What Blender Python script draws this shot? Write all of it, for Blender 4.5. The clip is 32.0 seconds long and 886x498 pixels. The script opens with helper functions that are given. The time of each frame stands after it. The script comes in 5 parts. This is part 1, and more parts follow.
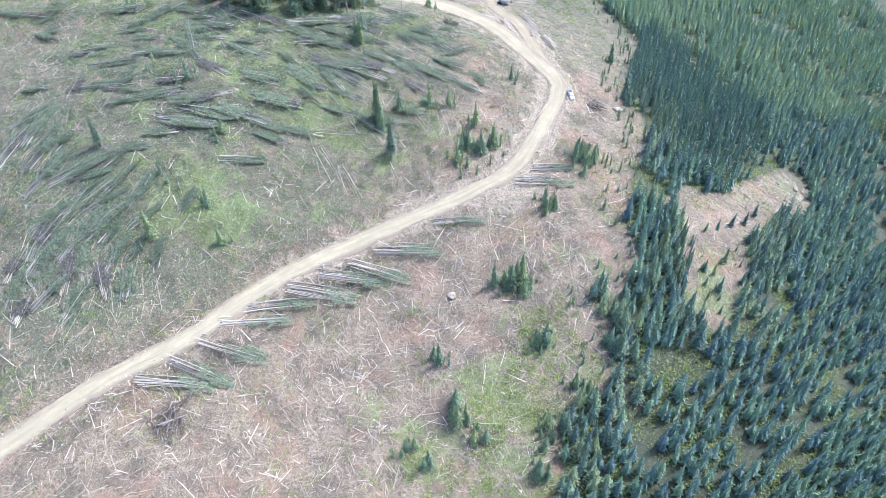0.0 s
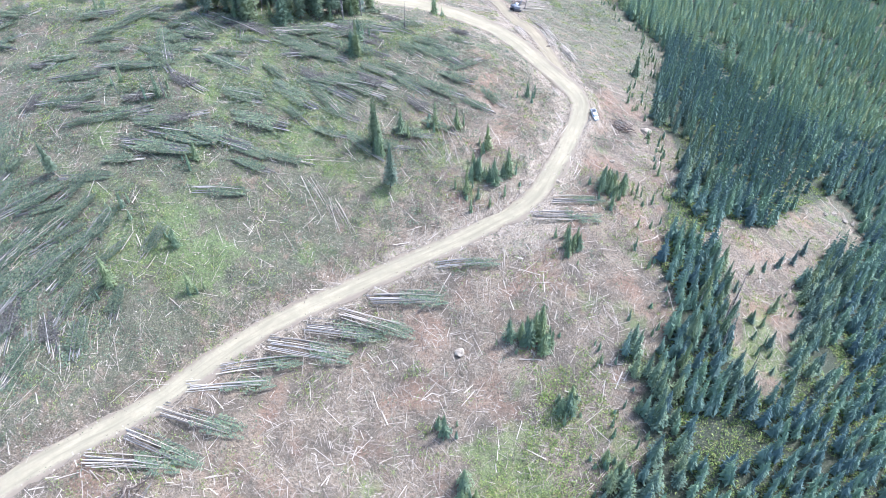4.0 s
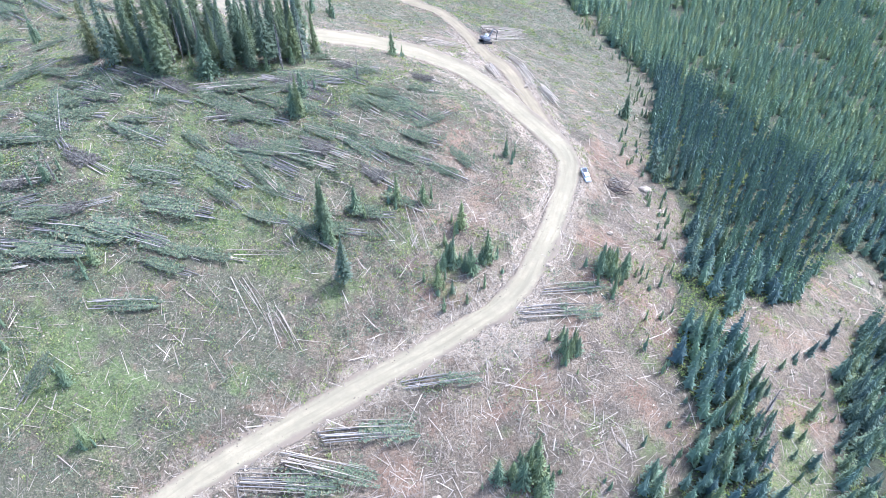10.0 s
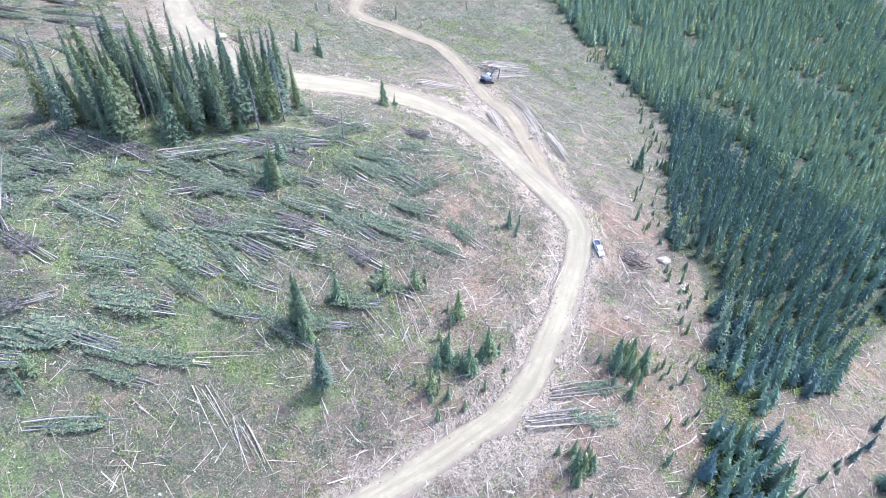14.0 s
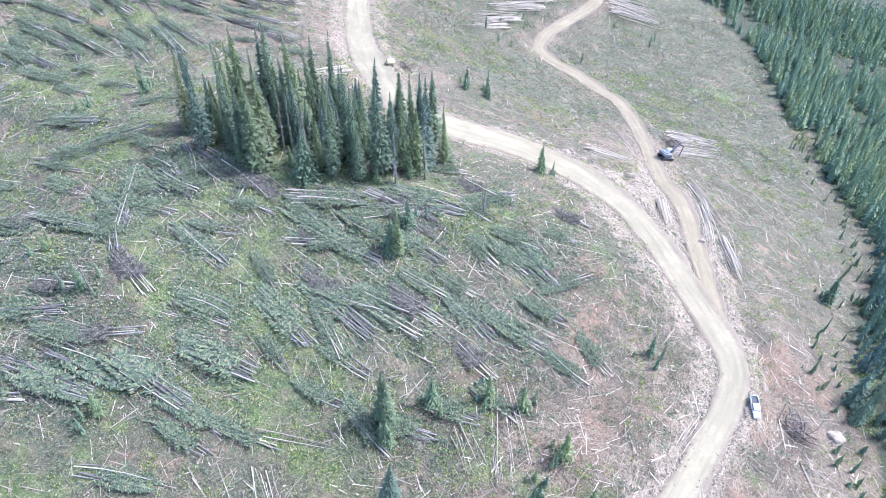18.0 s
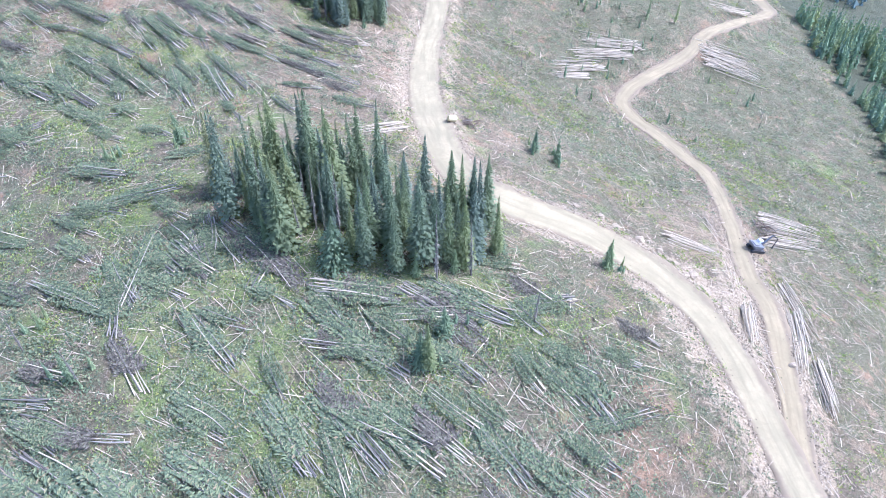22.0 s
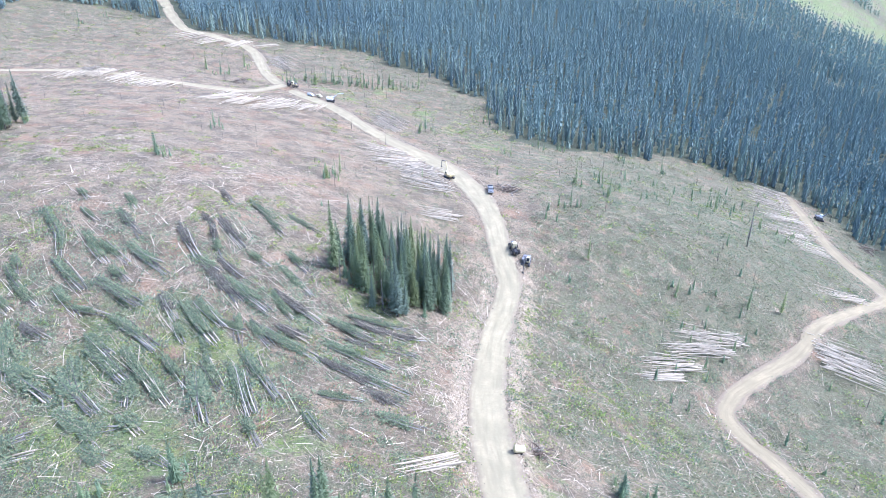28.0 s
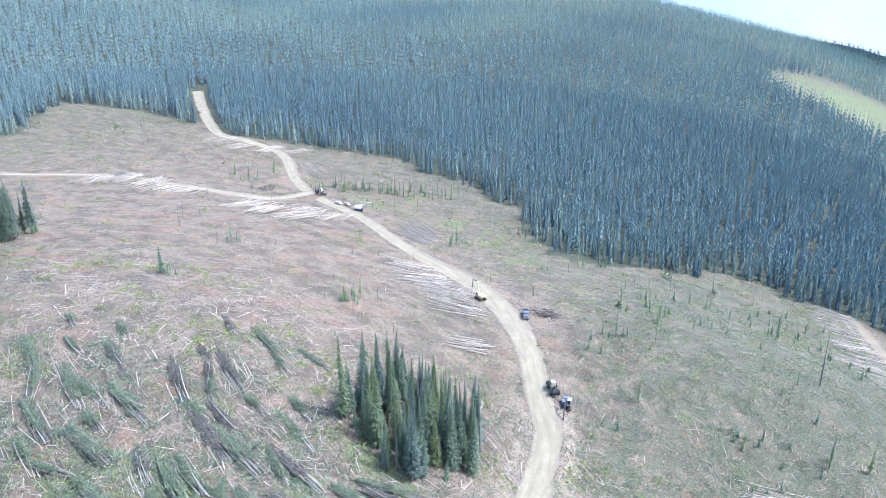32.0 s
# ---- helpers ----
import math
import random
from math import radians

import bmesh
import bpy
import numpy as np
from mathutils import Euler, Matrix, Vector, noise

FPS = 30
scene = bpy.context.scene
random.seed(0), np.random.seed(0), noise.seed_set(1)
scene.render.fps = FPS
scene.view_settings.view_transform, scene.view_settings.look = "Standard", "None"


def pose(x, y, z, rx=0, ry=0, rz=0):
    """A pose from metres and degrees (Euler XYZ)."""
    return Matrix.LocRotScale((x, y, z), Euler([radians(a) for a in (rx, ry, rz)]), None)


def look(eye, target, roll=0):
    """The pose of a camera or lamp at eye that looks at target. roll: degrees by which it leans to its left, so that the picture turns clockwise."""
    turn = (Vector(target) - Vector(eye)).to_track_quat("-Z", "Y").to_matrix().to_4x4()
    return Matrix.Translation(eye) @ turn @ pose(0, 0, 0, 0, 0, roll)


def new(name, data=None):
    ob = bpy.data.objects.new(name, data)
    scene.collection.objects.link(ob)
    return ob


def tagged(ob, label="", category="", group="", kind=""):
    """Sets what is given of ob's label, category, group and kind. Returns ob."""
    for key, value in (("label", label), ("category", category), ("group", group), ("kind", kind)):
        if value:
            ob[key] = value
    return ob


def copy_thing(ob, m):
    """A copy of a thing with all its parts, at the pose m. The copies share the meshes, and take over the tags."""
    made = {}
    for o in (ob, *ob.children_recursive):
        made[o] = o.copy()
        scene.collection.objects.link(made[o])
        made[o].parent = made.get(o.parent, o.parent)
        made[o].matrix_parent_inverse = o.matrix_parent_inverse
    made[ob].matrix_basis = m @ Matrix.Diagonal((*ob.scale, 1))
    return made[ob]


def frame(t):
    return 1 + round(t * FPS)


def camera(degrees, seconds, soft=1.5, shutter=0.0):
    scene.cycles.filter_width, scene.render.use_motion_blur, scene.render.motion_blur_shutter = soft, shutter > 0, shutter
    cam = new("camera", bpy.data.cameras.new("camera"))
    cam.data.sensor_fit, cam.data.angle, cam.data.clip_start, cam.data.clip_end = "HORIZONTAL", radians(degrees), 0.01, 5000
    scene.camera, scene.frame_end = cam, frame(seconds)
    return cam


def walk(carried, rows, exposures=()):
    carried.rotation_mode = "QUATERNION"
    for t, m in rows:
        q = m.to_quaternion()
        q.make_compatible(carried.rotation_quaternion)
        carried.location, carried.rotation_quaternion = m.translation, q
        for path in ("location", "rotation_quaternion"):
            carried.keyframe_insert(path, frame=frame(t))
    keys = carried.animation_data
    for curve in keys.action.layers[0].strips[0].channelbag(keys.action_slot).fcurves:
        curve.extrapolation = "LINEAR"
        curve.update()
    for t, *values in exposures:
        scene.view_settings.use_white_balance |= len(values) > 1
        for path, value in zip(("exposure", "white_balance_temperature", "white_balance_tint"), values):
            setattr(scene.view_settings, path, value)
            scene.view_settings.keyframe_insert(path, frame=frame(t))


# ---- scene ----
cam = camera(63.9, 32.0, soft=0.9)
METRES, EYE, TILT, LEAN, TURN = 290.0, 157.0, -46.0, 0.5, 0.0
ROWS = [
    (0.0, 0.0, 0.0, 0.0, 0.0, 0.0, -0.0),
    (0.5, -0.0015, 0.015, 0.0065, 0.03, 0.02, -0.06),
    (1.0, -0.0019, 0.0306, 0.0127, 0.11, 0.04, -0.13),
    (1.5, -0.0032, 0.0463, 0.0194, 0.11, 0.04, -0.19),
    (2.0, -0.0042, 0.0621, 0.0257, 0.13, 0.06, -0.24),
    (2.5, -0.0045, 0.0779, 0.0324, 0.16, 0.05, -0.3),
    (3.0, -0.0047, 0.0938, 0.0389, 0.19, 0.05, -0.35),
    (3.5, -0.0049, 0.1096, 0.0454, 0.2, 0.05, -0.39),
    (5.5, -0.0049, 0.1701, 0.0725, 0.23, 0.02, -0.46),
    (6.0, -0.0051, 0.1852, 0.079, -1.81, -0.02, 1.67),
    (6.5, -0.006, 0.2001, 0.0862, -1.97, -0.03, 1.74),
    (7.0, -0.0051, 0.2125, 0.0958, -1.96, 0.0, 1.67),
    (7.5, -0.0051, 0.2257, 0.1051, -2.04, 0.02, 1.65),
    (8.0, -0.0039, 0.2376, 0.1149, -2.03, 0.03, 1.61),
    (8.5, -0.0033, 0.2489, 0.1245, -2.07, 0.08, 1.59),
    (9.0, -0.0027, 0.2601, 0.1346, -2.1, 0.11, 1.58),
    (9.5, -0.0012, 0.2712, 0.1451, -2.09, 0.1, 1.55),
    (10.0, -0.0002, 0.2821, 0.1551, -2.11, 0.15, 1.54),
    (10.5, 0.0011, 0.2931, 0.166, -2.12, 0.12, 1.52),
    (11.0, 0.0028, 0.3039, 0.1763, -2.1, 0.13, 1.51),
    (11.5, 0.0038, 0.3149, 0.1868, -2.13, 0.14, 1.49),
    (12.0, 0.005, 0.3259, 0.1975, -2.14, 0.13, 1.47),
    (12.5, 0.0066, 0.3367, 0.2081, -2.12, 0.13, 1.46),
    (13.0, 0.0075, 0.3477, 0.2188, -2.17, 0.12, 1.46),
    (13.5, 0.0089, 0.3586, 0.2293, -2.17, 0.12, 1.44),
    (14.0, 0.01, 0.3697, 0.2397, -2.09, 0.12, 1.33),
    (14.5, 0.0118, 0.3806, 0.2502, -1.67, 0.14, 0.92),
    (16.5, 0.0162, 0.4243, 0.294, 1.02, 0.06, -2.11),
    (17.0, 0.0154, 0.4355, 0.3039, 1.94, 0.08, -3.18),
    (17.5, 0.0155, 0.4471, 0.3143, 5.68, -0.16, -7.15),
    (18.0, 0.0157, 0.4585, 0.3249, 9.68, -0.71, -11.31),
    (18.5, 0.0176, 0.4702, 0.3363, 12.18, -1.2, -13.62),
    (19.0, 0.017, 0.481, 0.3471, 12.29, -1.19, -13.64),
    (19.5, 0.0153, 0.4917, 0.3574, 12.33, -1.13, -13.62),
    (20.0, 0.0129, 0.5026, 0.368, 12.37, -1.13, -13.61),
    (20.5, 0.0106, 0.5131, 0.3784, 12.45, -1.09, -13.57),
    (21.0, 0.007, 0.5235, 0.3888, 12.46, -1.06, -13.56),
    (21.5, 0.0028, 0.534, 0.3987, 12.85, -1.09, -13.92),
    (22.0, -0.0015, 0.5444, 0.4086, 15.4, -1.64, -16.41),
    (22.5, -0.005, 0.555, 0.4194, 17.48, -2.2, -18.27),
    (23.0, -0.0093, 0.5654, 0.4297, 18.98, -2.6, -19.57),
    (23.5, -0.0137, 0.5758, 0.4397, 20.27, -2.94, -20.63),
    (24.0, -0.0187, 0.5859, 0.4499, 20.63, -3.0, -20.82),
    (24.5, -0.0226, 0.5956, 0.4575, 20.78, -5.62, -20.69),
    (26.5, -0.0504, 0.6343, 0.5024, 20.95, -1.17, -20.69),
    (27.0, -0.0569, 0.6442, 0.5118, 20.94, 3.93, -20.67),
    (27.5, -0.0637, 0.654, 0.5215, 20.9, 9.04, -20.65),
    (28.0, -0.0704, 0.6631, 0.5306, 20.85, 13.72, -20.61),
    (28.5, -0.0776, 0.673, 0.54, 20.81, 18.64, -20.6),
    (29.0, -0.0828, 0.6837, 0.5466, 20.87, 21.98, -20.5),
    (29.5, -0.0896, 0.6935, 0.5563, 20.91, 21.85, -20.51),
    (30.0, -0.0986, 0.7037, 0.5651, 21.53, 21.55, -21.13),
    (30.5, -0.1038, 0.7136, 0.5757, 22.95, 20.91, -22.29),
    (31.0, -0.1104, 0.7233, 0.5856, 23.17, 20.72, -22.43),
    (31.5, -0.1172, 0.7331, 0.5952, 23.28, 20.59, -22.47),
    (32.0, -0.1242, 0.7429, 0.6049, 23.33, 20.49, -22.49),
]
EXPOSURES = [(0.0, 1.76, 5140, 14), (8.0, 1.76, 4990, 15), (18.0, 1.75, 4990, 18), (24.5, 1.73, 4990, 18), (28.5, 1.72, 4960, 15), (32.0, 1.64, 4940, 14)]
walk(cam, [(t, pose(0, 0, EYE, TILT, LEAN, TURN) @ pose(METRES * x, METRES * y, METRES * z, 90 + pitch, roll, yaw)) for t, x, y, z, yaw, pitch, roll in ROWS], EXPOSURES)


# ---- world and sun ----
TO_SUN = Vector((0.75, 0.42, 1.12)).normalized()
world = bpy.data.worlds.new("sky")
scene.world = world
world.use_nodes = True
wn = world.node_tree.nodes
sky = wn.new("ShaderNodeTexSky")
sky.sky_type = "NISHITA"
sky.sun_disc = False
sky.sun_elevation = math.asin(TO_SUN.z)
sky.sun_rotation = math.atan2(TO_SUN.x, TO_SUN.y)
sky.air_density, sky.dust_density, sky.ozone_density = 1.3, 4.0, 1.0
world.node_tree.links.new(sky.outputs[0], wn["Background"].inputs[0])
wn["Background"].inputs[1].default_value = 0.15
sun_data = bpy.data.lights.new("sun", "SUN")
sun_data.energy, sun_data.angle, sun_data.color = 2.15, radians(4.0), (1.0, 0.96, 0.90)
sun = new("sun", sun_data)
sun.matrix_world = look(TO_SUN * 900, (0, 0, 0))


# ---- materials ----
def material(name, rough=0.85, metal=0.0, spec=0.3):
    m = bpy.data.materials.new(name)
    m.use_nodes = True
    b = m.node_tree.nodes["Principled BSDF"]
    b.inputs["Roughness"].default_value = rough
    b.inputs["Metallic"].default_value = metal
    b.inputs["Specular IOR Level"].default_value = spec
    return m, m.node_tree.nodes, m.node_tree.links, b


def noise_of(n, l, scale, detail=4.0, rough=0.6, coord="Object", seed=0.0):
    tc = n.new("ShaderNodeTexCoord")
    mp = n.new("ShaderNodeMapping")
    mp.inputs["Location"].default_value = (seed, seed * 0.7, seed * 1.3)
    l.new(tc.outputs[coord], mp.inputs[0])
    t = n.new("ShaderNodeTexNoise")
    t.inputs["Scale"].default_value, t.inputs["Detail"].default_value, t.inputs["Roughness"].default_value = scale, detail, rough
    l.new(mp.outputs[0], t.inputs[0])
    return t.outputs[0]


def ramp(n, l, fac, stops):
    r = n.new("ShaderNodeValToRGB")
    e = r.color_ramp.elements
    while len(e) < len(stops):
        e.new(0.5)
    for el, (p, c) in zip(e, stops):
        el.position = p
        el.color = (*c, 1) if len(c) == 3 else c
    l.new(fac, r.inputs[0])
    return r.outputs[0]


def mix(n, l, fac, a, b, mode="MIX"):
    m = n.new("ShaderNodeMix")
    m.data_type, m.blend_type = "RGBA", mode
    for sock, v in ((m.inputs[0], fac), (m.inputs[6], a), (m.inputs[7], b)):
        if isinstance(v, (int, float)):
            sock.default_value = v
        elif isinstance(v, tuple):
            sock.default_value = (*v, 1)
        else:
            l.new(v, sock)
    return m.outputs[2]


def math_node(n, l, op, a, b=None, clamp=False):
    m = n.new("ShaderNodeMath")
    m.operation, m.use_clamp = op, clamp
    for sock, v in zip(m.inputs, (a, b)):
        if v is None:
            continue
        if isinstance(v, (int, float)):
            sock.default_value = v
        else:
            l.new(v, sock)
    return m.outputs[0]


def bump(n, l, b, height, strength=0.5, dist=0.1):
    u = n.new("ShaderNodeBump")
    u.inputs["Strength"].default_value, u.inputs["Distance"].default_value = strength, dist
    l.new(height, u.inputs["Height"])
    l.new(u.outputs[0], b.inputs["Normal"])


def attribute(n, name):
    a = n.new("ShaderNodeAttribute")
    a.attribute_name = name
    return a.outputs["Fac"]


def plain(name, col, rough=0.6, metal=0.0, var=0.25, scale=3.0, source="noise"):
    """A plain stuff with wear: its colour wanders by var at two scales."""
    m, n, l, b = material(name, rough, metal)
    lo, hi = tuple(c * (1 - var) for c in col), tuple(min(1, c * (1 + var)) for c in col)
    f = noise_of(n, l, scale, 5)
    c = ramp(n, l, f, [(0.3, lo), (0.7, hi)])
    f2 = noise_of(n, l, scale * 9, 3, seed=5)
    c = mix(n, l, math_node(n, l, "MULTIPLY", f2, var), c, lo)
    l.new(c, b.inputs["Base Color"])
    bump(n, l, b, f2, 0.25, 0.03)
    return m


def varied(name, stops, source, rough=0.9, grain=6.0, amount=0.3, leaf=0.0):
    """Colour picked by a random value per object, per island or per tree, with a grain over it."""
    m, n, l, b = material(name, rough)
    if source == "object":
        f = n.new("ShaderNodeObjectInfo").outputs["Random"]
    elif source == "island":
        f = n.new("ShaderNodeNewGeometry").outputs["Random Per Island"]
    else:
        f = attribute(n, "tint")
    c = ramp(n, l, f, stops)
    g = noise_of(n, l, grain, 3)
    c = mix(n, l, math_node(n, l, "MULTIPLY", g, amount), c, tuple(v * 0.45 for v in stops[0][1]))
    l.new(c, b.inputs["Base Color"])
    if leaf:
        t = n.new("ShaderNodeBsdfTranslucent")
        l.new(c, t.inputs[0])
        k = n.new("ShaderNodeMixShader")
        k.inputs[0].default_value = leaf
        l.new(b.outputs[0], k.inputs[1])
        l.new(t.outputs[0], k.inputs[2])
        l.new(k.outputs[0], n["Material Output"].inputs[0])
    return m


NEEDLES = [(0.0, (0.205, 0.255, 0.220)), (0.3, (0.210, 0.268, 0.190)), (0.7, (0.250, 0.306, 0.182)), (0.96, (0.285, 0.328, 0.165)), (1.0, (0.275, 0.262, 0.140))]
# far needles: the blue of distance haze is mixed into the colours
NEEDLES_HAZED = [(0.0, (0.165, 0.228, 0.240)), (0.4, (0.225, 0.298, 0.286)), (0.8, (0.310, 0.385, 0.325)), (1.0, (0.365, 0.412, 0.322))]
SAPLING = [(0.0, (0.165, 0.225, 0.150)), (0.6, (0.215, 0.275, 0.150)), (1.0, (0.285, 0.325, 0.145))]
M_DEAD = varied("dead_twigs", [(0, (0.15, 0.138, 0.126)), (0.6, (0.20, 0.186, 0.168)), (1, (0.17, 0.185, 0.13))], "object", 0.9, 1.5, 0.2, 0.2)
M_NEEDLE = varied("spruce_needles", NEEDLES, "object", 0.8, 2.5, 0.25, 0.65)
M_SAPLING = varied("young_spruce_needles", SAPLING, "object", 0.8, 1.5, 0.2, 0.5)
M_NEEDLE_T = varied("haze_tinted_needles_mass", NEEDLES_HAZED, "tint", 0.8, 1.5, 0.10, 0.5)
M_NEEDLE_N = varied("green_spruce_needles_mass", [(0.0, (0.125, 0.178, 0.178)), (0.35, (0.190, 0.262, 0.200)), (0.75, (0.255, 0.338, 0.205)), (1.0, (0.340, 0.380, 0.190))], "tint", 0.8, 2.0, 0.15, 0.5)
M_FRINGE = varied("green_spruce_needles", [(0.0, (0.110, 0.155, 0.130)), (0.35, (0.160, 0.215, 0.148)), (0.75, (0.205, 0.265, 0.148)), (1.0, (0.260, 0.295, 0.140))], "object", 0.8, 2.5, 0.3, 0.3)
M_BARK = varied("bark", [(0, (0.08, 0.068, 0.06)), (1, (0.17, 0.15, 0.135))], "object", 0.95, 4.0)
M_BARK_T = varied("bark_mass", [(0, (0.10, 0.085, 0.075)), (1, (0.24, 0.21, 0.19))], "tint", 0.95, 4.0)
LOGS = [(0, (0.096, 0.087, 0.079)), (0.45, (0.162, 0.149, 0.134)), (0.8, (0.278, 0.254, 0.220)), (1, (0.430, 0.378, 0.315))]
M_LOG = varied("log_wood", LOGS, "object", 0.85, 2.0)
M_STICK = varied("weathered_wood", [(0, (0.120, 0.093, 0.070)), (0.35, (0.245, 0.198, 0.150)), (0.7, (0.365, 0.300, 0.225)), (1, (0.490, 0.415, 0.318))], "island", 0.85, 2.0)
M_PALELOG = varied("peeled_log_wood", [(0, (0.255, 0.215, 0.162)), (0.4, (0.360, 0.306, 0.232)), (1, (0.485, 0.420, 0.325))], "object", 0.8, 2.0)
M_CUT = plain("cut_wood", (0.578, 0.468, 0.323), 0.8, 0, 0.2, 8)
M_BOUGH = varied("felled_needles", [(0, (0.068, 0.092, 0.064)), (0.5, (0.130, 0.163, 0.098)), (0.85, (0.208, 0.242, 0.128)), (1, (0.260, 0.205, 0.130))], "island", 0.85, 1.0, 0.2, 0.25)
M_DRYBOUGH = varied("dry_felled_twigs", [(0, (0.062, 0.055, 0.047)), (0.5, (0.114, 0.102, 0.085)), (0.85, (0.185, 0.166, 0.136)), (1, (0.150, 0.170, 0.100))], "island", 0.9, 1.0, 0.2, 0.15)
M_LITTER = varied("slash_litter", [(0, (0.066, 0.072, 0.040)), (0.4, (0.122, 0.128, 0.066)), (0.75, (0.180, 0.172, 0.095)), (1, (0.265, 0.215, 0.130))], "island", 0.9, 1.0)
M_HERB = varied("green_undergrowth", [(0, (0.110, 0.160, 0.045)), (0.5, (0.205, 0.258, 0.072)), (0.85, (0.285, 0.315, 0.088)), (1, (0.300, 0.255, 0.110))], "island", 0.85, 1.0, 0.2, 0.3)
M_ROCK = varied("pale_rock", [(0, (0.18, 0.142, 0.100)), (1, (0.36, 0.300, 0.220))], "island", 0.9, 3.0)


def ground_material():
    m, n, l, b = material("clearcut_ground", 0.95)
    big = noise_of(n, l, 0.045, 5, 0.65)
    mid = noise_of(n, l, 0.22, 6, 0.7, seed=3)
    fine = noise_of(n, l, 2.4, 8, 0.82, seed=9)
    green = ramp(n, l, fine, [(0.39, (0.048, 0.050, 0.029)), (0.50, (0.100, 0.098, 0.056)), (0.61, (0.175, 0.155, 0.102))])
    soil = ramp(n, l, fine, [(0.39, (0.088, 0.064, 0.040)), (0.50, (0.178, 0.134, 0.086)), (0.61, (0.298, 0.236, 0.163))])
    grass = ramp(n, l, fine, [(0.39, (0.055, 0.100, 0.022)), (0.50, (0.120, 0.190, 0.038)), (0.61, (0.190, 0.232, 0.068))])
    # forest floor moss, its colour darkened to carry the shade under trees
    shaded_moss = ramp(n, l, fine, [(0.3, (0.028, 0.032, 0.022)), (0.7, (0.070, 0.078, 0.040))])
    soil = mix(n, l, ramp(n, l, noise_of(n, l, 0.09, 4, 0.6, seed=17), [(0.42, (0, 0, 0)), (0.62, (0.75, 0.75, 0.75))]), soil, (0.080, 0.066, 0.046))
    soil = mix(n, l, ramp(n, l, noise_of(n, l, 0.06, 4, 0.6, seed=27), [(0.52, (0, 0, 0)), (0.66, (0.6, 0.6, 0.6))]), soil, (0.225, 0.132, 0.080))
    s = math_node(n, l, "ADD", attribute(n, "soil"), math_node(n, l, "MULTIPLY", math_node(n, l, "SUBTRACT", mid, 0.5), 2.2))
    s = ramp(n, l, s, [(0.38, (0, 0, 0)), (0.62, (1, 1, 1))])
    c = mix(n, l, s, green, soil)
    g = math_node(n, l, "ADD", attribute(n, "grass"), math_node(n, l, "MULTIPLY", math_node(n, l, "SUBTRACT", big, 0.5), 2.4))
    g = ramp(n, l, g, [(0.52, (0, 0, 0)), (0.72, (1, 1, 1))])
    c = mix(n, l, math_node(n, l, "MULTIPLY", g, 0.48), c, grass)
    c = mix(n, l, attribute(n, "wood_floor"), c, shaded_moss)
    rub = ramp(n, l, fine, [(0.40, (0.155, 0.116, 0.076)), (0.5, (0.270, 0.214, 0.146)), (0.6, (0.36, 0.300, 0.215))])
    u = math_node(n, l, "ADD", attribute(n, "rubble"), math_node(n, l, "MULTIPLY", math_node(n, l, "SUBTRACT", mid, 0.5), 1.6))
    c = mix(n, l, ramp(n, l, u, [(0.35, (0, 0, 0)), (0.6, (1, 1, 1))]), c, rub)
    clod = noise_of(n, l, 0.95, 6, 0.8, seed=21)
    c = mix(n, l, ramp(n, l, clod, [(0.40, (0.6, 0.6, 0.6)), (0.50, (0, 0, 0))]), c, (0.042, 0.038, 0.026))
    c = mix(n, l, ramp(n, l, noise_of(n, l, 1.5, 6, 0.8, seed=31), [(0.56, (0, 0, 0)), (0.66, (0.6, 0.6, 0.6))]), c, (0.30, 0.265, 0.20))
    l.new(c, b.inputs["Base Color"])
    h = math_node(n, l, "ADD", fine, math_node(n, l, "MULTIPLY", mid, 2.0))
    bump(n, l, b, h, 0.9, 0.5)
    return m


def road_material(name, col):
    m, n, l, b = material(name, 0.95)
    uv = n.new("ShaderNodeUVMap")
    mp = n.new("ShaderNodeMapping")
    mp.inputs["Scale"].default_value = (5.0, 0.07, 1)
    l.new(uv.outputs[0], mp.inputs[0])
    t = n.new("ShaderNodeTexNoise")
    t.inputs["Scale"].default_value, t.inputs["Detail"].default_value = 1.0, 4
    l.new(mp.outputs[0], t.inputs[0])
    a = tuple(c * 0.72 for c in col)
    d = tuple(min(0.8, c * 1.15) for c in col)
    c = ramp(n, l, t.outputs[0], [(0.30, a), (0.5, col), (0.75, d)])
    broad = noise_of(n, l, 0.12, 4, 0.6, seed=4)
    c = mix(n, l, ramp(n, l, broad, [(0.40, (0.55, 0.55, 0.55)), (0.62, (0, 0, 0))]), c, a)
    f = noise_of(n, l, 0.9, 7, 0.75)
    c = mix(n, l, ramp(n, l, f, [(0.45, (0, 0, 0)), (0.75, (0.6, 0.6, 0.6))]), c, a)
    part_u = n.new("ShaderNodeSeparateXYZ")
    l.new(uv.outputs[0], part_u.inputs[0])
    out = math_node(n, l, "ADD", math_node(n, l, "ABSOLUTE", part_u.outputs[0]), math_node(n, l, "MULTIPLY", noise_of(n, l, 0.35, 5, 0.7, seed=13), 0.5))
    c = mix(n, l, ramp(n, l, out, [(0.62, (0, 0, 0)), (0.80, (0.85, 0.85, 0.85))]), c, (0.165, 0.128, 0.090))
    l.new(c, b.inputs["Base Color"])
    bump(n, l, b, f, 0.5, 0.15)
    return m


M_GROUND = ground_material()
M_ROAD = road_material("crushed_rock_road", (0.262, 0.222, 0.140))
M_TRACK = road_material("dirt_track", (0.235, 0.192, 0.118))

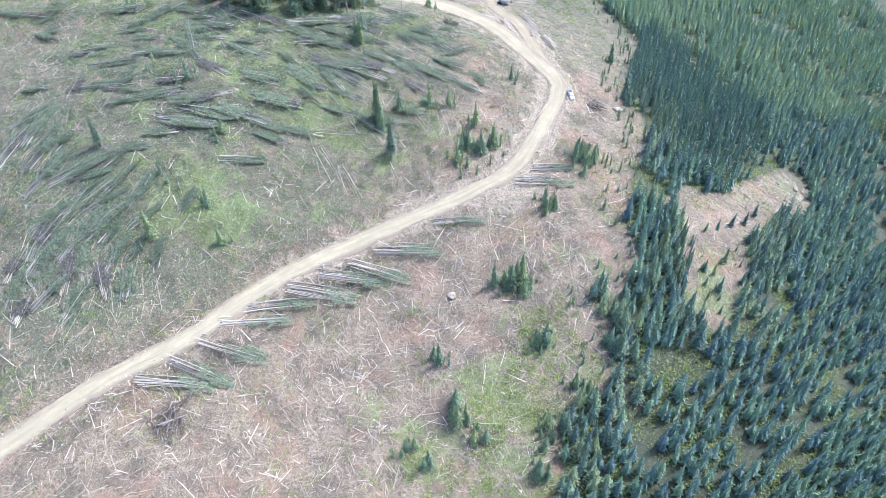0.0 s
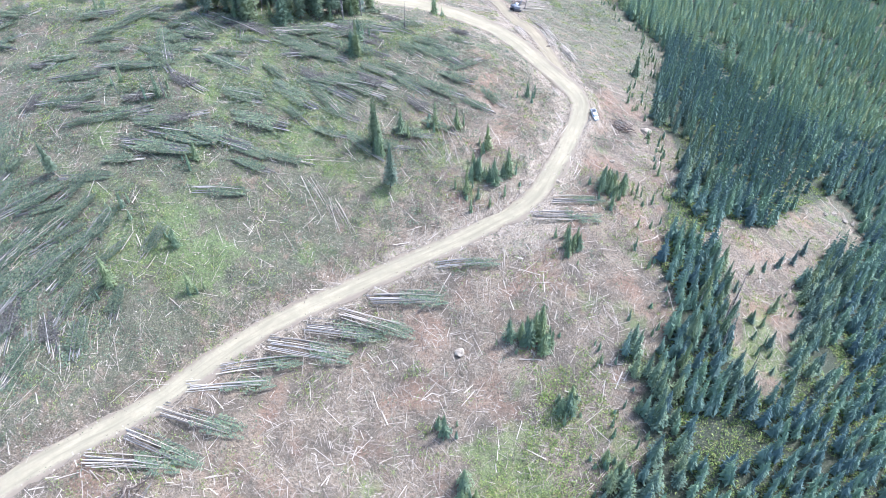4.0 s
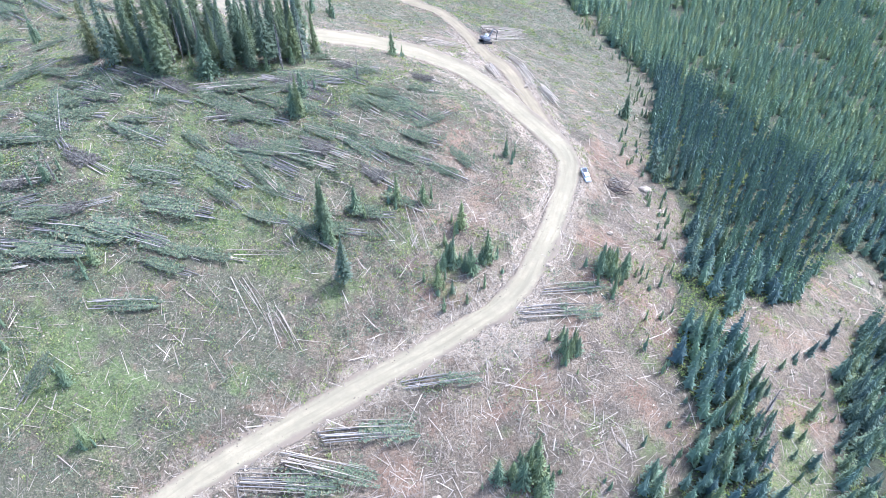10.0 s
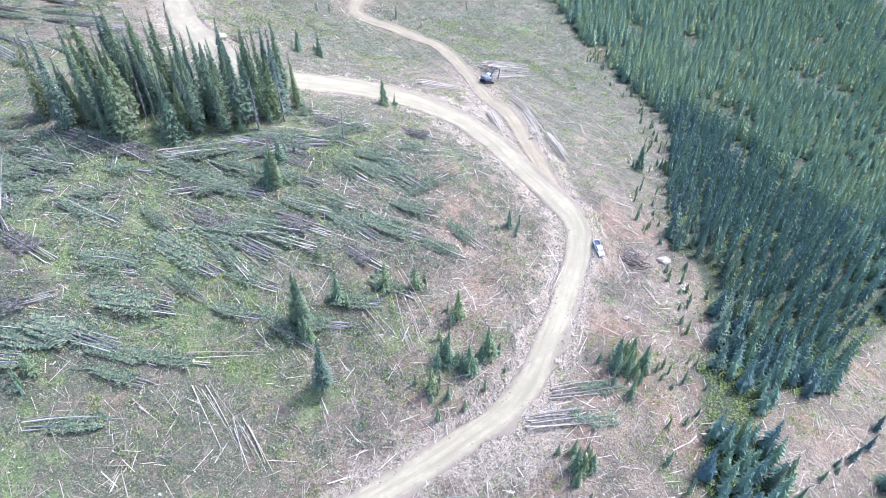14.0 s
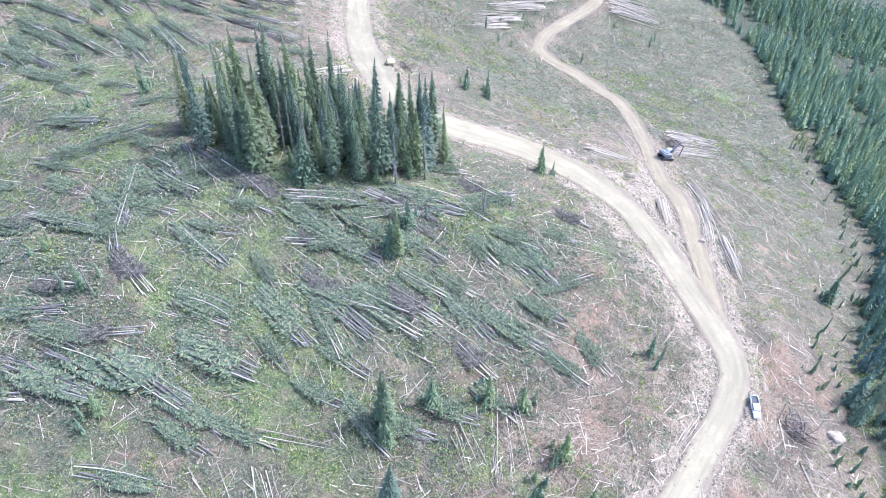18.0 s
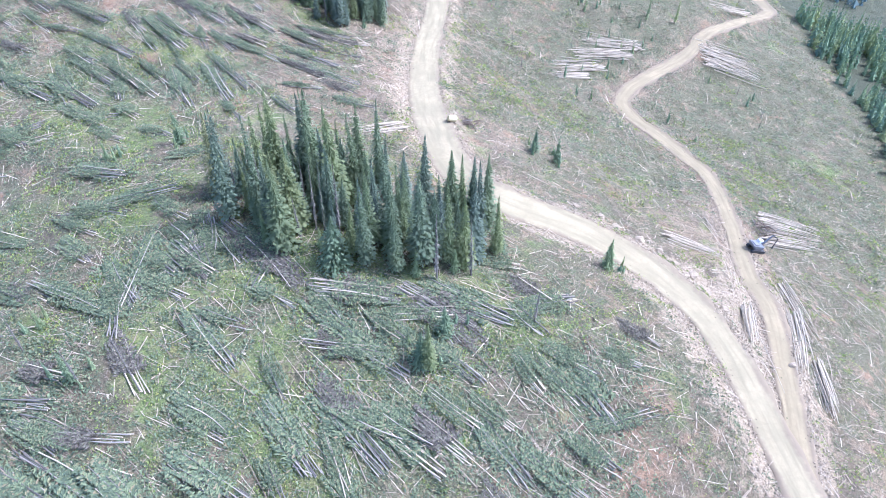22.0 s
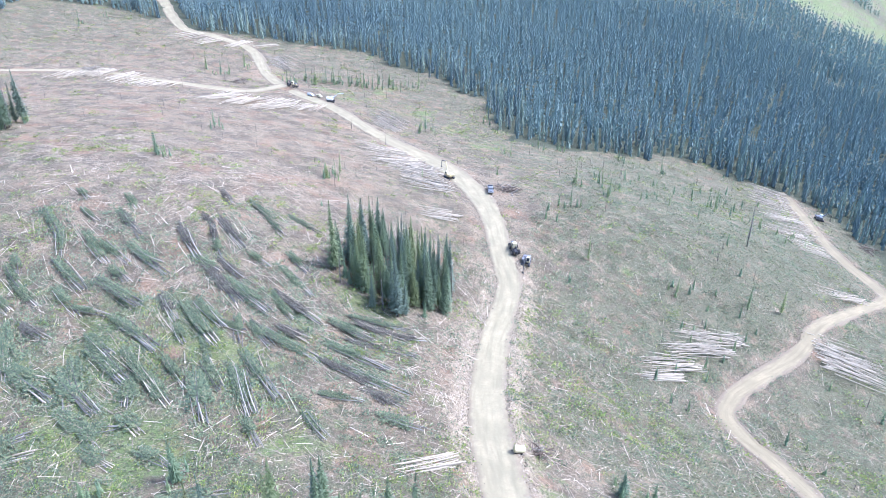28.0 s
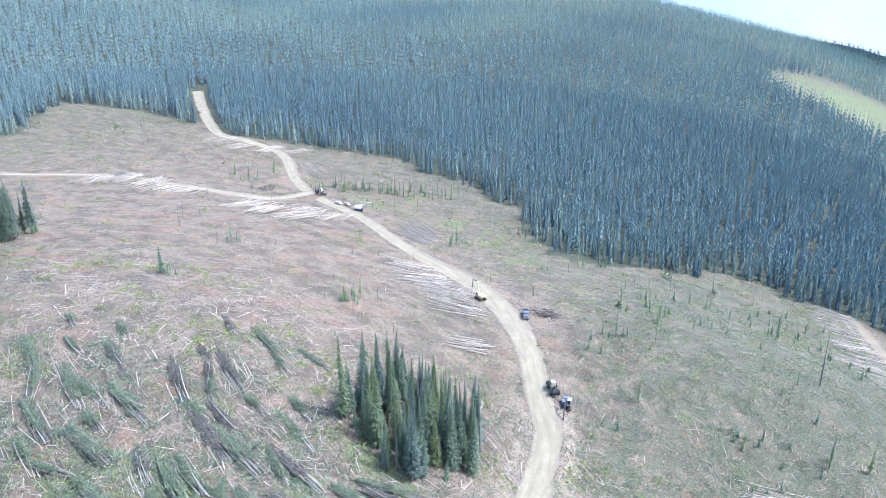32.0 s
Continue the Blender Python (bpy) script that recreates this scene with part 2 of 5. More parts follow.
# ---- the lie of the land: a broad slope plus smooth swells ----
NEAR = [-5.6, -8.7, -4.9, 2.2, 5.6, -0.6, -1.4, 4.6, 6.4, -2.1, 8.7, 4.3, 4.0, 4.3, -4.4, 11.9, 7.0, 1.3, 1.5, 1.9, 5.3, 3.0, 5.0, 2.9, 6.3, -1.0, -4.6, -2.6, -0.0, 4.2]
FAR = [-12.6, 7.1, -0.1, -24.2, 6.0, -1.4, 40.3, 29.9, 13.0, -35.3, 14.6, -4.5, 136.5, -28.7, 39.9, 8.6, 0.8, 11.4, 83.7, -21.3, 53.9, -32.3, -59.0, 21.8, 16.0, 46.3, 45.2, 34.5, -1.8, 14.8, 18.5, 35.6, -11.3, -45.2, -65.4, -12.0]
KNOB = [-6.6, 0.6, -9.1, 3.1, 5.8, -1.8, 19.4, -4.5, 15.6, 5.3, -16.9, 2.9, 13.0, 1.5, 0.3, 11.3, -3.1, -1.0, 4.5, 1.9, 0.3, -4.9, -6.0, -1.3, 2.1, -3.6, 10.8, 12.3, -3.5, -0.1]


def soft_line(u, span):
    return u / np.sqrt(1 + (u / span) ** 2)


def land(x, y):
    x, y = np.asarray(x, float), np.asarray(y, float)
    u, v = x + 50.0, y - 300.0
    z = -8 - 0.28 * np.where(u > 0, soft_line(u, 450.0), soft_line(u, 160.0)) - 0.10 * np.where(v > 0, soft_line(v, 500.0), -1.5 * soft_line(v, 200.0))
    for coefs, xs, ys, s in ((NEAR, range(-330, 171, 125), range(100, 801, 117), 105.0), (FAR, range(-1760, 801, 512), range(500, 2701, 440), 420.0),
                             (KNOB, range(-190, 131, 80), range(130, 571, 88), 62.0)):
        k = 0
        for cy in ys:
            for cx in xs:
                z = z + coefs[k] * np.exp(-((x - cx) ** 2 + (y - cy) ** 2) / (2 * s * s))
                k += 1
    return z


def hashed(i, j, seed):
    v = np.sin(i * 127.1 + j * 311.7 + seed * 74.7) * 43758.5453
    return v - np.floor(v)


def value_noise(x, y, scale, seed=0):
    x, y = np.asarray(x, float) / scale, np.asarray(y, float) / scale
    i, j = np.floor(x), np.floor(y)
    f, g = x - i, y - j
    f, g = f * f * (3 - 2 * f), g * g * (3 - 2 * g)
    return (hashed(i, j, seed) * (1 - f) + hashed(i + 1, j, seed) * f) * (1 - g) + (hashed(i, j + 1, seed) * (1 - f) + hashed(i + 1, j + 1, seed) * f) * g


def smooth_path(points, step=3.0):
    """A rounded line through the points, evenly stepped."""
    p = [Vector(q) for q in points]
    p = [2 * p[0] - p[1]] + p + [2 * p[-1] - p[-2]]
    out = []
    for a, b, c, d in zip(p, p[1:], p[2:], p[3:]):
        k = max(2, int((c - b).length / step))
        for s in range(k):
            t = s / k
            out.append(0.5 * (2 * b + (c - a) * t + (2 * a - 5 * b + 4 * c - d) * t * t + (3 * b - a - 3 * c + d) * t ** 3))
    out.append(p[-2])
    return np.array([tuple(q) for q in out])


MAIN = smooth_path([(-190, 55), (-158, 82), (-133, 103), (-114, 123), (-87, 142), (-59, 168), (-22, 191), (6, 207), (26, 221), (36, 238), (45, 258), (51, 281), (40, 303),
                    (23, 329), (5, 342), (-18, 347), (-40, 346), (-58, 351), (-75, 371), (-91, 398), (-104, 431), (-114, 465), (-128, 488), (-148, 518),
                    (-174, 544), (-201, 563), (-255, 586), (-312, 616), (-363, 633), (-406, 658), (-465, 705), (-515, 714), (-551, 712), (-618, 754), (-680, 800)])
SIDE = smooth_path([(47, 296), (44, 317), (38, 353), (30, 373), (17, 420), (0, 440), (-25, 459), (-27, 474), (-22, 488), (-8, 521), (-1, 552), (25, 610), (24, 628), (3, 663), (-23, 726), (-36, 750)])
BRANCH = smooth_path([(-372, 640), (-380, 600), (-437, 583), (-494, 567), (-545, 515), (-600, 470)])


def road_width(path, stops):
    """Half widths along a line, from (share of the way, half width)."""
    f = np.linspace(0, 1, len(path))
    return np.interp(f, [a for a, b in stops], [b for a, b in stops])


WIDTHS = ((MAIN, road_width(MAIN, [(0, 3.3), (0.24, 3.2), (0.30, 3.8), (0.345, 5.2), (0.40, 5.6), (0.45, 4.6), (0.50, 4.6), (0.54, 5.6), (0.575, 5.2), (0.61, 4.0), (0.70, 3.7), (0.78, 4.0), (1, 5.0)])),
          (SIDE, road_width(SIDE, [(0, 2.6), (0.3, 2.5), (0.45, 3.3), (1, 2.6)])), (BRANCH, road_width(BRANCH, [(0, 4.5), (0.3, 3.0), (1, 2.6)])))


def profile(path):
    """The road's own heights: the land's, evened out along the way."""
    z = land(path[:, 0], path[:, 1])
    k = 9
    return np.convolve(np.pad(z, k, mode="edge"), np.ones(2 * k + 1) / (2 * k + 1), "valid")


PROFILES = [profile(p) for p, w in WIDTHS]


def nearest_on(path, z, x, y, wide=None):
    """Distance past the line's half width and the line's height there."""
    x, y = np.asarray(x, float).ravel(), np.asarray(y, float).ravel()
    best, hz = np.full(x.shape, 1e9), np.zeros(x.shape)
    wide = np.zeros(len(z)) if wide is None else wide
    for (ax, ay), (bx, by), za, zb, w in zip(path, path[1:], z, z[1:], wide):
        dx, dy = bx - ax, by - ay
        t = np.clip(((x - ax) * dx + (y - ay) * dy) / (dx * dx + dy * dy), 0, 1)
        d = np.hypot(x - ax - t * dx, y - ay - t * dy) - w
        m = d < best
        best[m], hz[m] = d[m], (za + (zb - za) * t)[m]
    return best, hz


def ground_full(x, y, rough=True):
    """Height with road cuts, and the distance past the nearest road's edge."""
    shape = np.shape(x)
    x, y = np.asarray(x, float).ravel(), np.asarray(y, float).ravel()
    z = land(x, y)
    lump = (value_noise(x, y, 9, 1) - 0.5) * 1.3 + (value_noise(x, y, 3.4, 2) - 0.5) * 0.7
    edge = np.full(x.shape, 1e9)
    near = (x > -720) & (x < 130) & (y > 30) & (y < 830)
    for (path, w), pz in zip(WIDTHS, PROFILES):
        d, hz = np.full(x.shape, 1e9), np.zeros(x.shape)
        d[near], hz[near] = nearest_on(path, pz, x[near], y[near], w)
        s = np.clip(d / 7.0, 0, 1)
        s = s * s * (3 - 2 * s)
        z = np.where(d < 7.0, hz * (1 - s) + z * s, z)
        edge = np.minimum(edge, d)
    z = z + (lump * np.clip(edge / 4.0, 0, 1) if rough else 0)
    return z.reshape(shape), edge.reshape(shape)


# a table of heights for setting things down
TX, TY = np.arange(-730.0, 345.0, 2.0), np.arange(20.0, 830.0, 2.0)
TABLE_Z, TABLE_E = ground_full(*np.meshgrid(TX, TY))


def from_table(table, x, y):
    x, y = np.asarray(x, float), np.asarray(y, float)
    u, v = np.clip((x - TX[0]) / 2, 0, len(TX) - 1.001), np.clip((y - TY[0]) / 2, 0, len(TY) - 1.001)
    i, j = np.floor(u).astype(int), np.floor(v).astype(int)
    f, g = u - i, v - j
    out = (table[j, i] * (1 - f) + table[j, i + 1] * f) * (1 - g) + (table[j + 1, i] * (1 - f) + table[j + 1, i + 1] * f) * g
    return float(out) if out.shape == () else out


def GZ(x, y):
    return from_table(TABLE_Z, x, y)


def EZ(x, y):
    return from_table(TABLE_E, x, y)


# the edge of the cut: inside it the forest is felled
CLEARING = [(20, -40), (24, 70), (30, 99), (53, 146), (68, 182), (78, 215), (81, 240), (90, 285), (104, 334), (113, 392), (97, 452), (80, 530), (52, 610), (25, 690), (-13, 750), (-103, 742),
            (-160, 684), (-204, 660), (-256, 744), (-392, 767), (-468, 745), (-540, 714), (-587, 716), (-657, 706), (-726, 669), (-641, 590), (-690, 480), (-640, 250), (-500, 60), (-300, -90)]
GAP = [(92, 214), (97, 205), (97, 189), (112, 193), (124, 206), (143, 226), (172, 244), (176, 266), (168, 273), (158, 265), (140, 247), (114, 232), (99, 230)]


TONGUE = [(94, 202), (89, 180), (92, 164), (100, 156), (110, 168), (120, 186), (126, 206), (112, 204)]


def felled(x, y):
    """True in the cut; its edge wanders by some metres."""
    u = (value_noise(x, y, 17, 31) - 0.5) * 15 + (value_noise(x, y, 6, 32) - 0.5) * 6
    v = (value_noise(x, y, 17, 33) - 0.5) * 15 + (value_noise(x, y, 6, 34) - 0.5) * 6
    return inside(CLEARING, x + u, y + v) | inside(GAP, x + u * 0.5, y + v * 0.5) | inside(TONGUE, x + u * 0.4, y + v * 0.4)


def inside(poly, x, y):
    x, y = np.asarray(x, float), np.asarray(y, float)
    c = np.zeros(x.shape, bool)
    for (ax, ay), (bx, by) in zip(poly, poly[1:] + poly[:1]):
        cross = ((ay > y) != (by > y)) & (x < (bx - ax) * (y - ay) / (by - ay + 1e-9) + ax)
        c ^= cross
    return c


def blob(x, y, cx, cy, rx, ry, turn=0.0):
    a = math.radians(turn)
    u, v = (x - cx) * math.cos(a) + (y - cy) * math.sin(a), -(x - cx) * math.sin(a) + (y - cy) * math.cos(a)
    return np.exp(-(u / rx) ** 2 - (v / ry) ** 2)


def meadow(x, y):
    return np.maximum(blob(x, y, -45, 1610, 205, 225, 15), blob(x, y, 75, 2050, 130, 420, 6))


def soil_share(x, y, edge):
    """Where the ground is bare: below the main road, on road banks, on the far flat."""
    below = 1 / (1 + np.exp(-np.clip((203 + 0.74 * x - y) / 3.0, -40, 40)))
    s = 0.41 + 0.62 * blob(x, y, -35, 130, 95, 55, 30) * below + 0.5 * blob(x, y, 55, 190, 38, 50) + 0.5 * blob(x, y, 75, 270, 24, 45)
    s += 0.35 * blob(x, y, -5, 215, 45, 22, 30) + 0.35 * blob(x, y, 15, 260, 25, 30) + 0.47 * blob(x, y, -350, 540, 230, 130, -25) + 0.5 * blob(x, y, -62, 381, 12, 10) + 0.45 * blob(x, y, 122, 218, 50, 40) + 0.65 * blob(x, y, -222, 418, 55, 40) - 0.12 * blob(x, y, -20, 560, 90, 130)
    s += -0.16 * blob(x, y, -50, 195, 75, 22, 37) + 0.9 * blob(x, y, -420, 480, 85, 5, -30) + 0.5 * blob(x, y, -90, 112, 22, 14) + 0.5 * blob(x, y, -150, 528, 15, 38, 40) + 0.55 * blob(x, y, 21, 366, 17, 30, 10) + 0.55 * np.exp(-np.clip(edge, 0, 99) / 4.0) + 0.7 * blob(x, y, -114, 395, 11, 30, 20) + 0.5 * blob(x, y, -185, 396, 62, 30)
    return np.clip(s, 0, 1.1)


def rubble_share(x, y, edge):
    """Blasted pale rock thrown to the sides of the newer road."""
    lane = 0.95 * blob(x, y, 25, 300, 50, 75) + 0.9 * blob(x, y, -95, 425, 40, 80) + 0.35 * blob(x, y, -10, 345, 70, 25) + 0.45 * blob(x, y, -30, 186, 75, 16, 37) + 0.15
    return np.clip(lane * np.exp(-np.clip(edge, 0, 99) / 6.0) * 1.3 + 0.5 * blob(x, y, 22, 338, 14, 34, 12) + 0.6 * blob(x, y, 27, 208, 15, 7, 35) + 0.5 * blob(x, y, 166, 252, 12, 7, 10), 0, 1)


def grass_share(x, y):
    g = 0.25 + 0.14 * blob(x, y, -75, 265, 110, 70) + 0.12 * blob(x, y, -110, 330, 90, 60) + 0.3 * blob(x, y, -160, 362, 50, 14, 12) + 0.50 * blob(x, y, -94, 190, 26, 24) + 0.42 * blob(x, y, 20, 125, 40, 40) + 0.5 * blob(x, y, 104, 180, 12, 22, 20) + 0.25 * blob(x, y, -80, 260, 60, 40) + 0.5 * blob(x, y, -250, 655, 70, 12, -20)
    g += 0.22 * blob(x, y, -25, 222, 34, 20) + 0.35 * blob(x, y, -330, 655, 22, 12, -20) + 0.6 * blob(x, y, -136, 407, 22, 7, -5) + 0.45 * blob(x, y, -62, 291, 40, 8, 5) + 0.4 * blob(x, y, -30, 350, 40, 5, -5) + 0.3 * blob(x, y, -200, 330, 60, 40) - 0.25 * blob(x, y, -350, 540, 200, 80, -30) + 0.4 * blob(x, y, 40, 470, 20, 12)
    return np.clip(g + 0.5 * meadow(x, y), 0, 1.2)


def stepped(a, b, step):
    return list(np.arange(a, b, step))


def grid_mesh(name, xs, ys):
    X, Y = np.meshgrid(np.array(xs), np.array(ys))
    Z, E = ground_full(X, Y)
    Z = np.where(E < 0.4, Z - 0.35, Z)
    nx, ny = len(xs), len(ys)
    idx = np.arange(nx * ny).reshape(ny, nx)
    quads = np.stack([idx[:-1, :-1], idx[:-1, 1:], idx[1:, 1:], idx[1:, :-1]], -1).reshape(-1, 4)
    me = mesh_from(name, np.stack([X, Y, Z], -1).reshape(-1, 3), quads)
    fx, fy, fe = X.ravel(), Y.ravel(), E.ravel()
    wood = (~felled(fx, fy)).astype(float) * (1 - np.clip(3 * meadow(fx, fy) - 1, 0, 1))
    for key, val in (("soil", soil_share(fx, fy, fe)), ("grass", grass_share(fx, fy)), ("wood_floor", wood), ("rubble", rubble_share(fx, fy, fe))):
        at = me.attributes.new(key, "FLOAT", "POINT")
        at.data.foreach_set("value", val.astype(np.float32))
    return me


def mesh_from(name, verts, faces, smooth=False):
    """A mesh from arrays; all faces have the same number of corners."""
    verts, faces = np.asarray(verts, np.float32), np.asarray(faces, np.int32)
    me = bpy.data.meshes.new(name)
    k = faces.shape[1]
    me.vertices.add(len(verts))
    me.vertices.foreach_set("co", verts.ravel())
    me.loops.add(faces.size)
    me.loops.foreach_set("vertex_index", faces.ravel())
    me.polygons.add(len(faces))
    me.polygons.foreach_set("loop_start", np.arange(0, faces.size, k, dtype=np.int32))
    me.polygons.foreach_set("loop_total", np.full(len(faces), k, np.int32))
    me.update(calc_edges=True)
    me.polygons.foreach_set("use_smooth", np.full(len(faces), smooth))
    me.update()
    return me


def mesh_ob(name, me, mat, parent=None, label=""):
    me.materials.clear()
    me.materials.append(mat)
    ob = new(name, me)
    if parent is not None:
        ob.parent = parent
    return tagged(ob, label)


def part(name, bm, mat, parent, label=""):
    me = bpy.data.meshes.new(name)
    bm.to_mesh(me)
    bm.free()
    return mesh_ob(name, me, mat, parent, label)


XS = [-4800, -3900, -3200, -2700, -2300] + stepped(-2000, -1000, 60) + stepped(-1000, -560, 14) + stepped(-560, -220, 5) + stepped(-220, 125, 2.2) + stepped(125, 220, 5) + stepped(220, 500, 20) + stepped(500, 1300, 80) + [1400, 1800, 2400, 3200, 4000, 4800]
YS = [-4800, -3500, -2400, -1600, -1000, -600, -350, -200, -120, -60, -20, 10] + stepped(35, 95, 5) + stepped(95, 470, 2.2) + stepped(470, 800, 4.5) + stepped(800, 1100, 14) + stepped(1100, 3120, 40) + [3200, 3500, 4000, 4800]
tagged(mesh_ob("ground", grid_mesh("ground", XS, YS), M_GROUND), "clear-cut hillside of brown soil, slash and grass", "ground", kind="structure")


def road(name, path, pz, halves, mat, label, ragged=1.3):
    rows, width = len(path), 13
    d = np.gradient(path, axis=0)
    d /= np.linalg.norm(d, axis=1)[:, None]
    side = np.stack([-d[:, 1], d[:, 0]], -1)
    V, UV = [], []
    length = 0.0
    for i in range(rows):
        if i:
            length += np.linalg.norm(path[i] - path[i - 1])
        half = halves[i]
        wl = half + 0.5 + ragged * (value_noise(length, 3.0, 7, 4) * 1.6 + value_noise(length, 9.0, 2.5, 6) - 0.9)
        wr = half + 0.5 + ragged * (value_noise(length, 30.0, 7, 5) * 1.6 + value_noise(length, 19.0, 2.5, 7) - 0.9)
        for k in range(width):
            f = k / (width - 1) * 2 - 1
            w = f * (wl if f < 0 else wr)
            rut = -0.10 * (math.exp(-((abs(f) - 0.42) / 0.10) ** 2)) + 0.12 * math.exp(-((abs(f) - 0.86) / 0.08) ** 2) - (0.35 if abs(f) > 0.99 else 0)
            x, y = path[i] + side[i] * w
            V.append((x, y, pz[i] + 0.10 + rut + 0.10 * (value_noise(x, y, 2.5, 8) - 0.5)))
            UV.append((w / half * 0.5, length))
    idx = np.arange(rows * width).reshape(rows, width)
    quads = np.stack([idx[:-1, :-1], idx[:-1, 1:], idx[1:, 1:], idx[1:, :-1]], -1).reshape(-1, 4)[:, ::-1]
    me = mesh_from(name, V, quads, True)
    uv = me.uv_layers.new(name="UVMap")
    UV = np.array(UV, np.float32)
    uv.data.foreach_set("uv", UV[quads.ravel()].ravel())
    return tagged(mesh_ob(name, me, mat), label, "road", kind="structure")


road("road_main", MAIN, PROFILES[0], WIDTHS[0][1], M_ROAD, "pale crushed-rock logging road with wheel ruts")
road("road_side", SIDE, PROFILES[1], WIDTHS[1][1], M_TRACK, "narrow tan dirt track with wheel ruts")
road("road_branch", BRANCH, PROFILES[2], WIDTHS[2][1], M_ROAD, "pale crushed-rock branch road", 0.6)


# ---- trees ----
def kite_crown(seed, height, radius, levels, per, start=0.12, ragged=0.5, power=0.85, droops=(0.22, 0.55), gaps=0.0):
    """Tiers of drooping boughs round a stem: each bough is a folded leaf shape."""
    r = np.random.RandomState(seed)
    V, F = [], []
    lobes = r.rand(4) * 6.28
    for i in range(levels):
        f = i / (levels - 1)
        h = height * (start + (0.97 - start) * f)
        rad = radius * ((1 - f) ** power * 0.95 + 0.05) * (0.62 + 0.38 * min(1.0, f * 7 + 0.25))
        rad *= 1 + (0.13 * math.sin(f * 31 + lobes[0]) + 0.10 * math.sin(f * 57 + lobes[3])) * (1 if gaps else 0.6)
        turn = r.rand() * 6.28
        for k in range(per):
            if r.rand() < gaps:
                continue
            a = turn + 6.283 * k / per + r.uniform(-0.35, 0.35)
            L = rad * (1 - ragged * r.rand()) * (1.2 if r.rand() < 0.12 else 1) * (1 + 0.22 * math.sin(2 * a + lobes[1] + f * 9) + 0.15 * math.sin(3 * a + lobes[2]))
            w = max(0.1 * radius / 2.5, L * r.uniform(0.13, 0.29) * (6.0 / per) ** 0.85)
            ca, sa = math.cos(a), math.sin(a)
            droop = L * r.uniform(*droops)
            lift = height * 0.5 / levels
            n = len(V)
            V += [(0, 0, h + lift), (ca * L * 0.6 - sa * w, sa * L * 0.6 + ca * w, h - droop * 0.6), (ca * L * 0.6 + sa * w, sa * L * 0.6 - ca * w, h - droop * 0.5),
                  (ca * L, sa * L, h - droop * r.uniform(0.6, 1.1))]
            F += [(n, n + 1, n + 3), (n, n + 3, n + 2)]
    n = len(V)
    t = 0.12 * radius
    V += [(t, 0, height * 0.92), (-t / 2, t * 0.8, height * 0.92), (-t / 2, -t * 0.8, height * 0.92), (0, 0, height)]
    F += [(n, n + 1, n + 3), (n + 1, n + 2, n + 3), (n + 2, n, n + 3)]
    return np.array(V), np.array(F)


def star_crown(seed, height, radius, tiers, points, start=0.06, power=0.8, ragged=0.3, droop=0.45, gaps=0.0, lift=0.22):
    """Skirts of drooping boughs over one another: each a star of bough tips round the stem."""
    r = np.random.RandomState(seed)
    V, F = [], []
    lobes = r.rand(4) * 6.283
    step = height * (0.97 - start) / tiers
    for i in range(tiers):
        f = (i + r.uniform(-0.2, 0.2)) / tiers if i else 0.0
        h = height * start + step * tiers * f
        rad = radius * ((1 - f) ** power * 0.96 + 0.04) * min(1.0, 0.74 + 2.2 * f) * (1 + 0.16 * math.sin(f * 23 + lobes[0]) * (1 - f)) * r.uniform(0.88, 1.1)
        n, turn = len(V), r.rand() * 6.283
        V.append((r.uniform(-0.04, 0.04) * rad, r.uniform(-0.04, 0.04) * rad, min(height, h + 0.25 * step + lift * rad)))
        for k in range(2 * points):
            a = turn + 3.1416 * (k + r.uniform(-0.3, 0.3)) / points
            side = 1 + 0.16 * math.sin(a + lobes[1] + 5 * f) + 0.10 * math.sin(3 * a + lobes[2] + 9 * f)
            if k % 2 == 0:
                q = rad * side * (1 - ragged * r.rand()) * (0.45 if r.rand() < gaps else 1.0)
                V.append((math.cos(a) * q, math.sin(a) * q, h - droop * q * r.uniform(0.1, 1.2)))
            else:
                q = rad * side * r.uniform(0.30, 0.52)
                V.append((math.cos(a) * q, math.sin(a) * q, h - droop * q * r.uniform(0.4, 1.6)))
        F += [(n, n + 1 + k, n + 1 + (k + 1) % (2 * points)) for k in range(2 * points)]
    n, t = len(V), 0.10 * radius
    V += [(t, 0, height * 0.93), (-t / 2, t * 0.8, height * 0.93), (-t / 2, -t * 0.8, height * 0.93), (0, 0, height)]
    F += [(n, n + 1, n + 3), (n + 1, n + 2, n + 3), (n + 2, n, n + 3)]
    return np.array(V), np.array(F)


